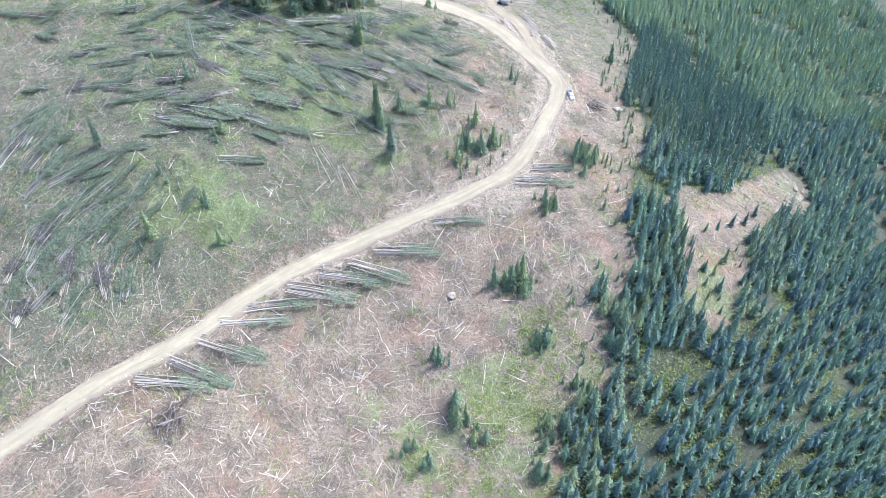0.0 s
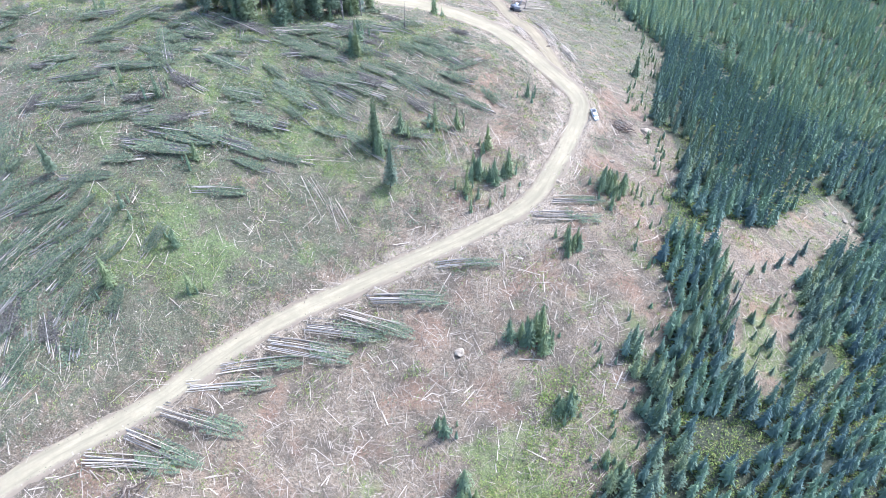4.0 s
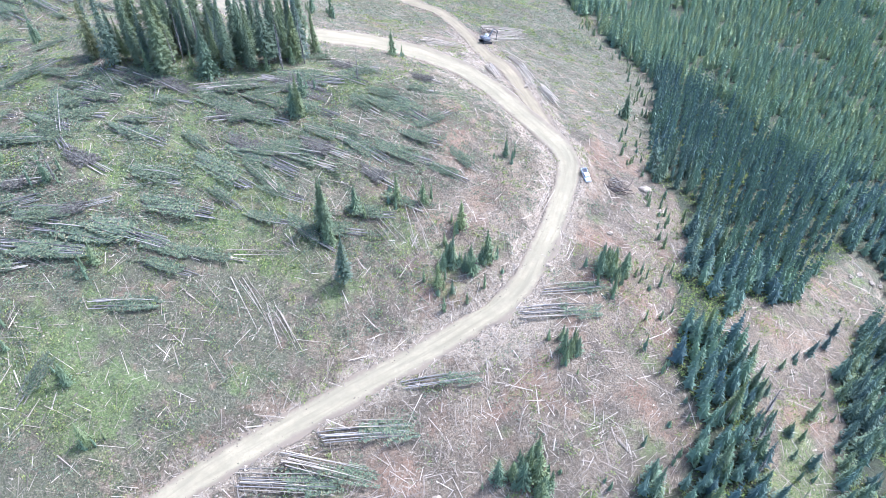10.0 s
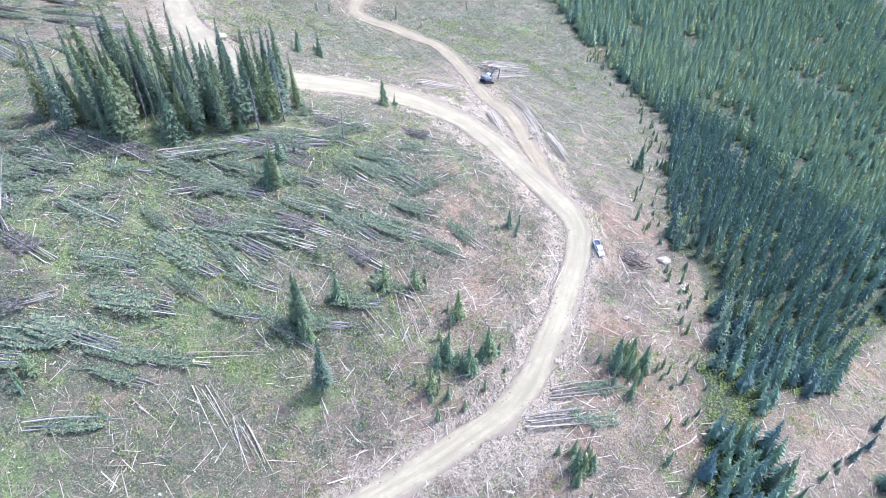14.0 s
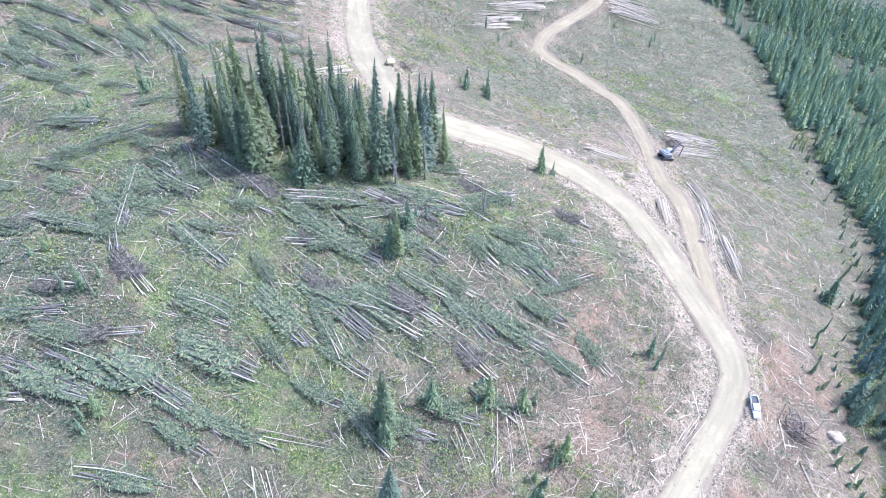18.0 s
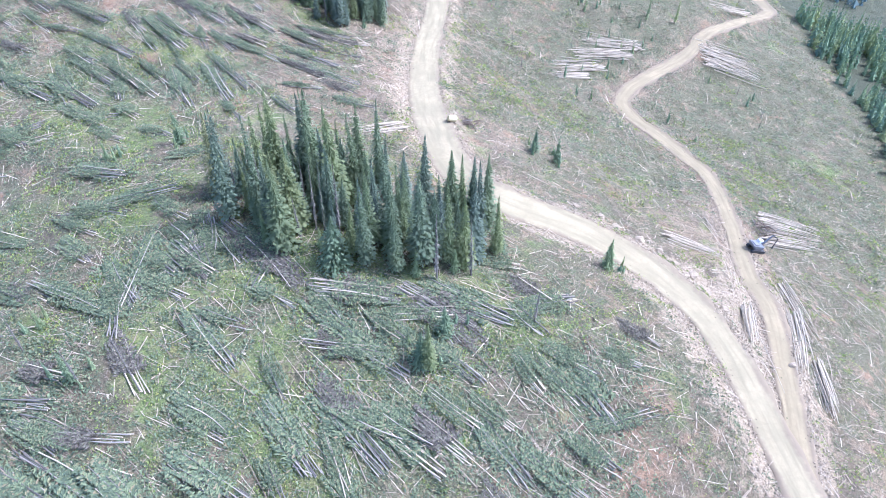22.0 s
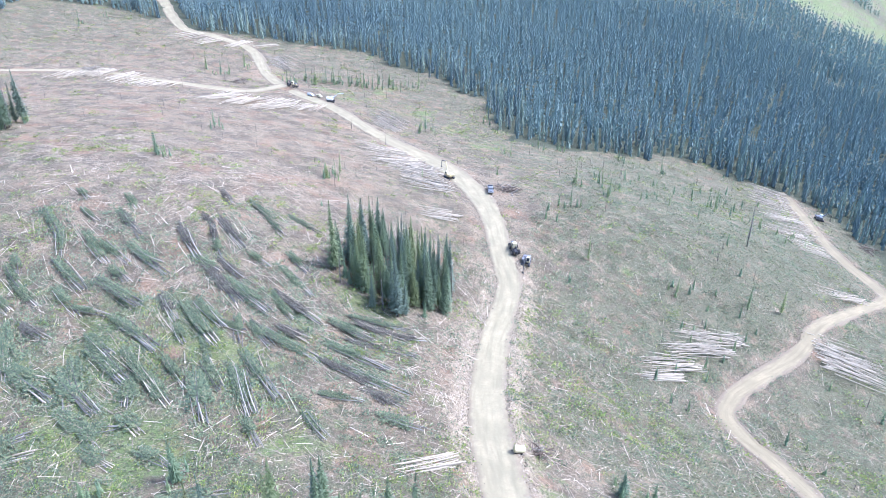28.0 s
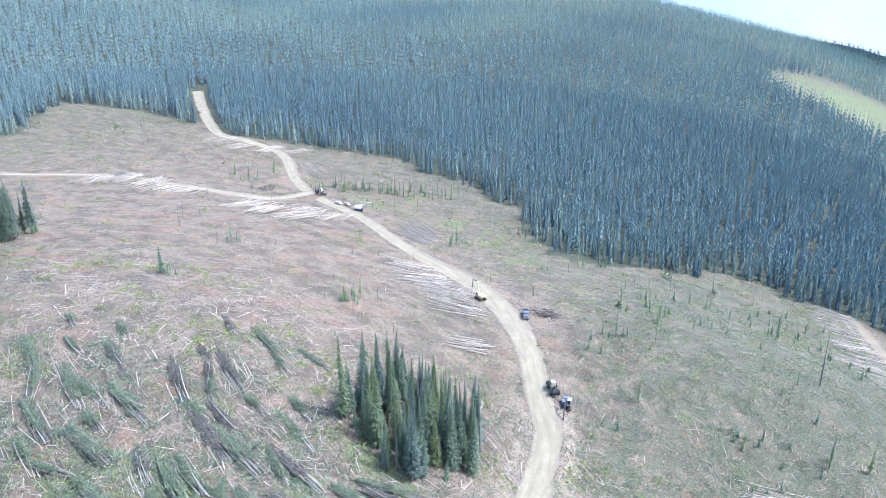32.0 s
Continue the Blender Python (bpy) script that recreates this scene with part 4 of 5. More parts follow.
BUNCHES_E = [(-98, 282, -41, 9, 8), (-98, 274, 164, 8, 7), (-26, 258, 165, 19, 7), (-148, 243, -3, 22, 6), (-143, 195, 29, 22, 9), (-135, 181, 48, 22, 8), (-119, 181, 50, 20, 7), (-151, 190, 60, 22, 8), (-166, 205, 68, 20, 8), (-169, 223, 35, 20, 7), (-120, 172, 58, 11, 6), (-126, 145, 71, 14, 7), (-108, 153, 94, 13, 6), (-138, 156, 122, 8, 4), (-156, 268, 7, 15, 5), (-142, 159, 62, 21, 9), (-133, 166, 58, 22, 9), (-142, 166, 75, 18, 8), (-127, 172, 51, 22, 9), (-155, 202, 65, 20, 8), (-140, 172, 58, 20, 8), (-146, 256, -3, 22, 5), (-103, 237, -164, 20, 6)]
BUNCHES_F = [(-48, 274, 165, 21, 6), (-159, 214, 70, 19, 8)]
BUNCHES = BUNCHES_A + BUNCHES_B + BUNCHES_C + BUNCHES_D + BUNCHES_E + BUNCHES_F
ROADSIDE_A = [(-102, 127, 4, 22, 14), (-93, 135, -15, 20, 8), (-86, 142, -8, 22, 10), (-80, 148, 13, 22, 12), (-72, 153, 18, 22, 8), (-59, 164, -1, 22, 14), (-49, 170, 1, 22, 12), (-39, 176, -10, 22, 8), (-30, 181, 6, 22, 14), (-9, 193, 10, 19, 5), (24, 214, 9, 22, 12), (31, 221, 13, 19, 6)]
ROADSIDE = ROADSIDE_A
DECKS_A = [(44, 358, -85, 28, 8, 5), (41, 372, -67, 25, 7, 5), (34, 411, 16, 23, 9, 7), (36, 395, 27, 18, 8, 5), (4, 367, 14, 19, 6, 4), (30, 349, -82, 18, 4, 3), (-30, 510, -148, 30, 9, 6), (-33, 500, -142, 30, 9, 6), (-43, 482, -138, 25, 7, 6), (-45, 470, -136, 20, 5, 4), (0, 528, 16, 28, 18, 14), (14, 600, -137, 28, 10, 5), (-84, 364, -119, 18, 8, 5), (-223, 564, -138, 24, 10, 7), (-205, 552, -133, 28, 14, 9), (-189, 540, -156, 28, 16, 10), (-176, 529, -159, 25, 12, 9)]
DECKS_B = [(-256, 608, 165, 28, 10, 8), (-263, 625, 166, 28, 8, 7), (-155, 498, -140, 16, 7, 7), (-504, 571, -10, 28, 10, 10), (-485, 578, -72, 28, 10, 9), (-466, 585, -80, 28, 8, 9), (-368, 576, -93, 23, 10, 8), (-354, 582, -70, 28, 12, 10), (-331, 589, -87, 28, 12, 10), (-485, 722, -91, 28, 7, 7), (-463, 733, -108, 23, 6, 7), (-32, 739, -169, 28, 9, 8), (-20, 705, -141, 28, 9, 8), (-14, 666, -153, 27, 9, 8)]
DECKS = DECKS_A + DECKS_B
TALL_AT_A = [(-27, 236), (-22, 221), (81, 212), (88, 202), (92, 197), (82, 188), (-128, 210), (-39, 279), (80, 186), (82, 180), (91, 193), (74, 172), (-117, 245), (-100, 243), (-37, 277), (-20, 299), (-18, 541), (-31, 535), (-40, 591), (-31, 531), (-97, 512), (-212, 490), (-321, 704)]
TALL_AT = TALL_AT_A
YOUNG_AT_A = [(-7, 249), (4, 222), (8, 220), (14, 227), (19, 232), (29, 276), (-39, 277), (102, 342), (87, 334), (41, 205), (56, 230), (53, 231), (113, 351), (1, 250), (38, 201), (-19, 244), (12, 242), (62, 234), (17, 171), (21, 172), (23, 170), (27, 171), (30, 169), (38, 204), (56, 224), (92, 185), (72, 175), (-104, 199), (-86, 189), (-85, 219), (-102, 243), (-3, 142), (-5, 144), (34, 149), (43, 135), (6, 122), (3, 121), (-11, 113), (-14, 112), (55, 150), (60, 147), (-117, 251), (-80, 176), (-103, 175), (81, 201), (87, 178), (99, 185), (71, 165)]
YOUNG_AT_B = [(37, 120), (31, 113), (-130, 317), (-144, 303), (-9, 334), (-37, 286), (-59, 519), (-37, 387), (-45, 387), (-120, 604), (-64, 647), (-120, 552), (-300, 500), (-210, 484), (-212, 480), (-271, 439), (-375, 652), (-374, 666), (-370, 672), (-362, 672), (-358, 678), (-353, 679), (-346, 683), (-345, 691), (-338, 690), (-332, 693), (-309, 724), (-424, 637), (-430, 660), (-448, 637), (-428, 632), (-132, 690), (-182, 664), (-171, 671), (-107, 695), (-232, 690), (-245, 619), (-247, 628), (-615, 654), (-616, 684), (-380, 651), (-110, 584), (-130, 589), (-273, 764)]
YOUNG_AT = YOUNG_AT_A + YOUNG_AT_B

for i, row in enumerate(BUNCHES):
    bunch(*row, 1000 + i)
def fill_in(count, seed):
    """Smaller bunches between the others, lying the way their neighbours lie."""
    r = random.Random(seed)
    taken = [(a, b) for a, b, *_ in BUNCHES]
    for i in range(count):
        for k in range(60):
            a, b, h, n, c = r.choice(BUNCHES)
            x, y = a + r.uniform(-26, 26), b + r.uniform(-22, 22)
            if EZ(x, y) > 12 and all((x - p) ** 2 + (y - q) ** 2 > 42 for p, q in taken):
                if ((x + 70) / 42) ** 2 + ((y - 307) / 20) ** 2 > 1 and ((x + 142) / 26) ** 2 + ((y - 427) / 25) ** 2 > 1:
                    taken.append((x, y))
                    bunch(x, y, h + r.uniform(-16, 16), r.uniform(10, 17), r.randint(3, 6), 5000 + i)
                    break


fill_in(150, 8)
for i, row in enumerate([(-97, 291, -19, 22, 8), (-88, 289, -22, 20, 7), (-69, 284, 16, 19, 9), (-51, 293, -6, 20, 9), (-46, 290, -10, 18, 8), (-104, 281, -22, 14, 6)]):
    bunch(*row, 2500 + i, False, True)
for i, row in enumerate(ROADSIDE):
    bunch(*row, 2000 + i, True)
for i, row in enumerate(DECKS):
    deck(*row, 3000 + i)
deck(51, 341, -78, 20, 8, 4, 3090)
deck(35.5, 403, 20, 23, 9, 7, 3091)
for i, row in enumerate([(-447, 576, -70, 24, 8, 15), (-430, 579, -65, 22, 8, 14), (-495, 562, -60, 26, 8, 14), (-343, 604, -80, 28, 9, 15), (-325, 607, -75, 27, 9, 14), (-372, 590, -85, 24, 8, 13),
                         (-530, 706, -100, 24, 7, 18), (-508, 706, -95, 24, 7, 14), (-440, 702, -25, 26, 7, 12), (-424, 690, -20, 24, 7, 10), (-26, 722, -160, 28, 9, 15), (-12, 690, -150, 28, 9, 15), (-2, 650, -150, 24, 7, 11)]):
    deck(*row, 3100 + i)
def grey_stems(x, y, heading, length, count, spread, seed, fan=9.0):
    r = random.Random(seed)
    e = new("loose_log_bunch")
    e.matrix_world = along(x, y, heading, length, 0.05)
    tagged(e, "loose bleached grey dead stems lying down the bank", "felled trees", "loose stems")
    stems_under(e, count, spread, length, r, PEELED, (0.07, 0.14), 2.0, fan, 2.5)


for i, row in enumerate([(-6, 251, -69, 20, 14, 8), (-12, 241, -50, 10, 6, 5), (-49, 219, -51, 17, 7, 4), (-41, 213, -65, 12, 6, 3), (-51, 226, 7, 17, 2, 1), (42, 263, -114, 10, 7, 3), (15, 391, -66, 14, 4, 2),
                         (26, 366, -74, 26, 5, 2), (32, 340, -74, 24, 4, 2)]):
    grey_stems(*row, 4000 + i)
for x, y in TALL_AT:
    plant((SLIM if y > 480 else TALL) if hashed(x, y, 8) > 0.35 else SNAG, x, y, (1.3 if y > 480 else 0.62) + 0.3 * hashed(x, y, 9), "single standing spruces")
for x, y in YOUNG_AT:
    plant(SLIM if y > 480 else YOUNG, x, y, 0.85 + 0.9 * hashed(x, y, 9), "young spruces in the cut")
for k, (cx, cy, spread, count) in enumerate([(25, 172, 7, 16), (34, 152, 4, 5), (44, 134, 4, 4), (4, 125, 4, 6), (9, 118, 4, 4), (-7, 108, 4, 4), (34, 118, 6, 6), (28, 106, 6, 6), (11, 231, 7, 10), (58, 233, 7, 11), (-27, 234, 5, 6), (40, 206, 4, 4)]):
    for i in range(count):
        x, y = cx + spread * (hashed(i, k, 11) + hashed(i, k, 12) - 1), cy + spread * (hashed(i, k, 13) + hashed(i, k, 14) - 1)
        plant(YOUNG, x, y, 0.55 + 0.75 * hashed(i, k, 15), "young spruces in the cut", 1.15)
for i, (x, y) in enumerate([(88, 189), (84, 182), (99, 184), (103, 176), (109, 191), (96, 196), (91, 168), (105, 206), (112, 211), (119, 214), (127, 219), (101, 166), (114, 182), (134, 226), (98, 178), (93, 186)]):
    plant(FRINGE, x, y, 0.45 + 0.5 * hashed(i, 3, 15), "spruces along the forest edge", 0.9)
for x, y in ((88, 181), (92, 163), (85, 172), (94, 190)):
    plant(SNAG, x, y, 0.85, "single standing spruces", 1.3)
plant(TALL, -28, 237, 0.88, "single standing spruces")
for i in range(30):
    f = i / 29
    x, y = -376 + 66 * f + 8 * math.sin(i * 2.3), 666 + 50 * f + 7 * math.sin(i * 3.7)
    if EZ(x, y) > 5:
        plant(SLIM if i % 3 else YOUNG, x, y, 0.7 + 0.8 * hashed(x, y, 9), "young spruces in the cut")
AX, AY = np.array([a for a, b in YOUNG_AT] * 3, float), np.array([b for a, b in YOUNG_AT] * 3, float)
AX, AY = AX + (hashed(AX, AY, np.arange(len(AX))) - 0.5) * 9, AY + (hashed(AX, AY, np.arange(len(AX)) + 7) - 0.5) * 9
EX, EY = jittered(28, 116, 90, 470, 4.6, 77)
EK = felled(EX, EY) & ~felled(EX + 13, EY - 3) & (hashed(EX, EY, 3) < 0.5) & (EZ(EX, EY) > 6)
CX, CY = jittered(-190, 70, 420, 740, 9.0, 78)
CK = felled(CX, CY) & (value_noise(CX, CY, 24, 41) + 0.4 * hashed(CX, CY, 3) > 1.06) & (EZ(CX, CY) > 6)
AX, AY = np.concatenate([AX, EX[EK], CX[CK]]), np.concatenate([AY, EY[EK], CY[CK]])
SX, SY = jittered(-640, 60, 440, 770, 14.0, 79)
SK = felled(SX, SY) & (hashed(SX, SY, 4) < 0.22) & (EZ(SX, SY) > 4)
SX, SY = SX[SK], SY[SK]
scatter("standing_snags", [stem(1.0, 0.02, 5)], SX, SY, GZ(SX, SY) - 0.1, 2.5 + 6 * hashed(SX, SY, 5) ** 2, 6 + 3 * hashed(SX, SY, 6), M_BARK_T, "thin grey snags standing in the far cut", "dead trees")
scatter("young_spruces", EDGE, AX, AY, GZ(AX, AY) - 0.1, 2.2 + 5 * hashed(AX, AY, 5), 1.2 + 1.3 * hashed(AX, AY, 6), M_NEEDLE_N, "low young spruces round the taller ones", "young trees", None, 0.6 + 0.4 * hashed(AX, AY, 9))



# ---- machines ----
def box(bm, sx, sy, sz, x=0, y=0, z=0, bevel=0.05, top=1.0, turn=None):
    """A block with rounded edges; top under 1 draws its upper face in."""
    b = bmesh.new()
    bmesh.ops.create_cube(b, size=1)
    for v in b.verts:
        k = top if v.co.z > 0 else 1
        v.co = Vector((v.co.x * sx * k, v.co.y * sy * (k + 1) / 2 if top < 1 else v.co.y * sy, v.co.z * sz))
    if bevel:
        bmesh.ops.bevel(b, geom=b.edges[:], offset=bevel, segments=2, affect="EDGES", profile=0.5)
    bmesh.ops.transform(b, matrix=Matrix.Translation((x, y, z)) @ (turn or Matrix.Identity(4)), verts=b.verts)
    join(bm, b)
    return bm


def join(bm, b):
    me = bpy.data.meshes.new("tmp")
    b.to_mesh(me)
    b.free()
    bm.from_mesh(me)
    bpy.data.meshes.remove(me)


def tube(bm, r, depth, x=0, y=0, z=0, axis="Y", r2=None, segments=20, bevel=0.0):
    b = bmesh.new()
    bmesh.ops.create_cone(b, cap_ends=True, segments=segments, radius1=r, radius2=r if r2 is None else r2, depth=depth)
    if bevel:
        bmesh.ops.bevel(b, geom=[e for e in b.edges if len(e.link_faces) == 2 and e.calc_face_angle() > 0.9], offset=bevel, segments=2, affect="EDGES")
    turn = {"X": pose(0, 0, 0, 0, 90, 0), "Y": pose(0, 0, 0, 90, 0, 0), "Z": Matrix.Identity(4)}[axis]
    bmesh.ops.transform(b, matrix=Matrix.Translation((x, y, z)) @ turn, verts=b.verts)
    join(bm, b)
    return bm


def beam(bm, a, b, w0, w1):
    """A tapering box section from a to b."""
    a, b = Vector(a), Vector(b)
    d = b - a
    k = bmesh.new()
    bmesh.ops.create_cube(k, size=1)
    for v in k.verts:
        w = w0 if v.co.z < 0 else w1
        v.co = Vector((v.co.x * w, v.co.y * w * 0.8, v.co.z * d.length))
    bmesh.ops.bevel(k, geom=k.edges[:], offset=min(w0, w1) * 0.12, segments=1, affect="EDGES")
    bmesh.ops.transform(k, matrix=Matrix.Translation((a + b) / 2) @ d.to_track_quat("Z", "Y").to_matrix().to_4x4(), verts=k.verts)
    join(bm, k)
    return bm


def wheel(parent, x, y, r, w, rim=True):
    t = part("wheel", tube(bmesh.new(), r, w, bevel=r * 0.12), M_RUBBER, parent)
    t.location = (x, y, r)
    if rim:
        part("rim", tube(bmesh.new(), r * 0.55, w * 1.04, bevel=0.02), M_STEEL, t)
    return t


M_RUBBER = plain("black_rubber", (0.03, 0.03, 0.032), 0.85, 0, 0.3, 4)
M_STEEL = plain("worn_steel", (0.32, 0.31, 0.30), 0.5, 0.7, 0.3, 6)
M_GLASS = plain("tinted_glass", (0.03, 0.04, 0.05), 0.08, 0, 0.1, 2)
M_WHITE = plain("white_paint", (0.62, 0.63, 0.64), 0.3, 0, 0.06, 2)
M_SLATE = plain("blue_grey_paint", (0.14, 0.146, 0.162), 0.4, 0, 0.2, 2)
M_YELLOW = plain("dusty_yellow_paint", (0.44, 0.37, 0.20), 0.55, 0, 0.2, 2)
M_CREAM = plain("faded_yellow_paint", (0.50, 0.44, 0.28), 0.5, 0, 0.15, 2)
M_DARK = plain("dark_steel", (0.055, 0.055, 0.06), 0.6, 0.3, 0.4, 3)
M_LAMP = plain("lamp_glass", (0.85, 0.85, 0.8), 0.15, 0, 0.05, 2)
M_REDLAMP = plain("red_lamp_glass", (0.5, 0.03, 0.02), 0.2, 0, 0.05, 2)


def thing(name, x, y, heading, label, category, length=5.0, group="", size=1.0):
    e = new(name)
    e.matrix_world = along(x - math.cos(math.radians(heading)) * length / 2, y - math.sin(math.radians(heading)) * length / 2, heading, length, 0.22) @ pose(length / 2, 0, 0) @ Matrix.Scale(size, 4)
    return tagged(e, label, category, group)


def pickup(x, y, heading, paint, label, size=1.0):
    e = thing("pickup_truck", x, y, heading, label, "truck", 5.8, "pickup trucks", size)
    bm = box(bmesh.new(), 5.6, 1.9, 0.55, 0, 0, 0.72, 0.12)
    box(bm, 1.55, 1.82, 0.34, 1.95, 0, 1.08, 0.14, 0.92)
    part("body", bm, paint, e)
    part("cab", box(bmesh.new(), 2.2, 1.80, 0.85, 0.25, 0, 1.38, 0.12, 0.74), paint, e)
    bm = bmesh.new()
    for sy in (-0.92, 0.92):
        box(bm, 2.0, 0.10, 0.55, -1.85, sy, 1.2, 0.03)
    box(bm, 0.10, 1.86, 0.55, -2.80, 0, 1.2, 0.03)
    part("bed_wall", bm, paint, e)
    part("bed_floor", box(bmesh.new(), 1.95, 1.74, 0.06, -1.83, 0, 1.02, 0.01), M_DARK, e, "dark empty cargo bed floor")
    part("windshield", box(bmesh.new(), 0.06, 1.45, 0.66, 1.13, 0, 1.44, 0.02, 1, pose(0, 0, 0, 0, -36, 0)), M_GLASS, e, "dark windscreen")
    part("rear_window", box(bmesh.new(), 0.05, 1.3, 0.45, -0.74, 0, 1.5, 0.02, 1, pose(0, 0, 0, 0, 20, 0)), M_GLASS, e)
    for sy in (-1, 1):
        for px in (-0.2, 0.62):
            part("side_window", box(bmesh.new(), 0.66, 0.04, 0.40, px, sy * 0.85, 1.48, 0.01, 1, pose(0, 0, 0, sy * 9, 0, 0)), M_GLASS, e)
        part("headlight", box(bmesh.new(), 0.10, 0.36, 0.20, 2.78, sy * 0.70, 0.88, 0.03), M_LAMP, e)
        part("tail_light", box(bmesh.new(), 0.08, 0.16, 0.36, -2.82, sy * 0.86, 1.02, 0.02), M_REDLAMP, e)
        part("mirror", box(bmesh.new(), 0.12, 0.26, 0.22, 0.98, sy * 1.04, 1.36, 0.04), M_DARK, e)
        for px in (-1.75, 1.85):
            wheel(e, px, sy * 0.86, 0.40, 0.28)
    for px in (-2.86, 2.86):
        part("bumper", box(bmesh.new(), 0.16, 1.86, 0.22, px, 0, 0.58, 0.05), M_STEEL, e)


def tracked(x, y, heading, paint, label, name="excavator", reach=((0.9, 0, 2.2), (3.6, 0, 5.6), (6.6, 0, 4.2), (7.2, 0, 1.2)), swing=0.0, roof=None):
    """A tracked forestry machine with boom, stick and grapple."""
    e = thing(name, x, y, heading, label, "machine", 5.0, "logging machines", 1.25)
    for sy in (-1.15, 1.15):
        bm = box(bmesh.new(), 3.5, 0.62, 0.85, 0, sy, 0.48, 0.06)
        tube(bm, 0.45, 0.64, 1.75, sy, 0.48)
        tube(bm, 0.45, 0.64, -1.75, sy, 0.48)
        part("track", bm, M_DARK, e, "dark steel crawler track")
    part("undercarriage", box(bmesh.new(), 1.8, 1.8, 0.5, 0, 0, 0.75, 0.08), M_DARK, e)
    u = part("house", box(box(bmesh.new(), 3.0, 2.7, 1.05, -0.5, 0, 1.65, 0.15), 1.0, 2.6, 0.7, -2.0, 0, 1.9, 0.2), paint, e)
    part("engine_cover", box(bmesh.new(), 1.5, 1.6, 0.35, -1.4, -0.2, 2.3, 0.1), paint, e)
    part("cab", box(bmesh.new(), 1.6, 1.15, 1.75, 0.55, 0.75, 2.15, 0.12, 0.85), roof or paint, e)
    part("windscreen", box(bmesh.new(), 0.05, 0.92, 1.15, 1.30, 0.75, 2.35, 0.02, 1, pose(0, 0, 0, 0, -5, 0)), M_GLASS, e)
    part("side_window", box(bmesh.new(), 1.05, 0.05, 0.8, 0.55, 1.28, 2.5, 0.02), M_GLASS, e)
    part("boom", beam(bmesh.new(), reach[0], reach[1], 0.5, 0.38), paint, e)
    part("stick", beam(bmesh.new(), reach[1], reach[2], 0.38, 0.28), M_DARK if roof else paint, e)
    bm = beam(bmesh.new(), reach[2], reach[3], 0.24, 0.2)
    p = Vector(reach[3])
    for s in (-1, 1):
        beam(bm, p, p + Vector((0.35 * s, 0.25 * s, -0.75)), 0.24, 0.12)
        beam(bm, p, p + Vector((0.45 * s, -0.25 * s, -0.7)), 0.2, 0.1)
    part("grapple", bm, M_DARK, e)
    part("hydraulic_cylinder", beam(bmesh.new(), (1.1, 0.3, 1.9), (Vector(reach[0]) + Vector(reach[1])) / 2 + Vector((0.4, 0, 0)), 0.16, 0.12), M_STEEL, e)


def skidder(x, y, heading, label):
    e = thing("log_skidder", x, y, heading, label, "machine", 6.0, "logging machines", 1.2)
    part("front_frame", box(bmesh.new(), 2.8, 1.4, 0.9, 1.5, 0, 1.5, 0.12), M_YELLOW, e)
    part("hood", box(bmesh.new(), 1.7, 1.2, 0.6, 2.1, 0, 2.15, 0.12, 0.9), M_SLATE, e)
    part("cab", box(bmesh.new(), 1.5, 1.5, 1.7, 0.3, 0, 2.5, 0.1, 0.85), M_CREAM, e)
    for sy in (-0.74, 0.74):
        part("side_window", box(bmesh.new(), 1.0, 0.05, 0.7, 0.3, sy, 2.75, 0.02), M_GLASS, e)
    part("rear_frame", box(bmesh.new(), 2.6, 1.2, 0.7, -1.9, 0, 1.3, 0.1), M_DARK, e)
    bm = beam(bmesh.new(), (-1.0, 0, 1.6), (-1.8, 0, 3.2), 0.5, 0.35)
    part("arch", beam(bm, (-1.8, 0, 3.2), (-3.4, 0, 2.8), 0.35, 0.3), M_DARK, e)
    bm = beam(bmesh.new(), (-3.4, 0, 2.8), (-3.5, 0, 1.5), 0.25, 0.3)
    beam(bm, (-3.5, 0, 1.5), (-3.3, 0.7, 0.6), 0.25, 0.15)
    part("grapple", beam(bm, (-3.5, 0, 1.5), (-3.3, -0.7, 0.6), 0.25, 0.15), M_DARK, e)
    part("blade", box(bmesh.new(), 0.25, 2.6, 1.0, 3.5, 0, 0.7, 0.06, 1, pose(0, 0, 0, 0, 12, 0)), M_DARK, e)
    for px in (-2.0, 1.7):
        for sy in (-1.15, 1.15):
            wheel(e, px, sy, 0.9, 0.7)


def fuel_tank(x, y, heading):
    e = thing("fuel_tank", x, y, heading, "faded yellow fuel tank on skids at the road edge", "tank", 3.0)
    part("tank", tube(bmesh.new(), 1.05, 3.0, 0, 0, 1.35, "X", segments=28, bevel=0.18), M_CREAM, e)
    for px in (-0.9, 0.9):
        part("saddle", box(bmesh.new(), 0.2, 1.8, 0.7, px, 0, 0.45, 0.04), M_DARK, e)
    for sy in (-0.75, 0.75):
        part("skid", box(bmesh.new(), 3.4, 0.18, 0.2, 0, sy, 0.1, 0.03), M_DARK, e)
    part("filler_cap", tube(bmesh.new(), 0.22, 0.25, 0.3, 0, 2.45, "Z"), M_STEEL, e)
    part("end_plate", tube(bmesh.new(), 0.86, 0.06, -1.52, 0, 1.35, "X", segments=28), M_YELLOW, e)


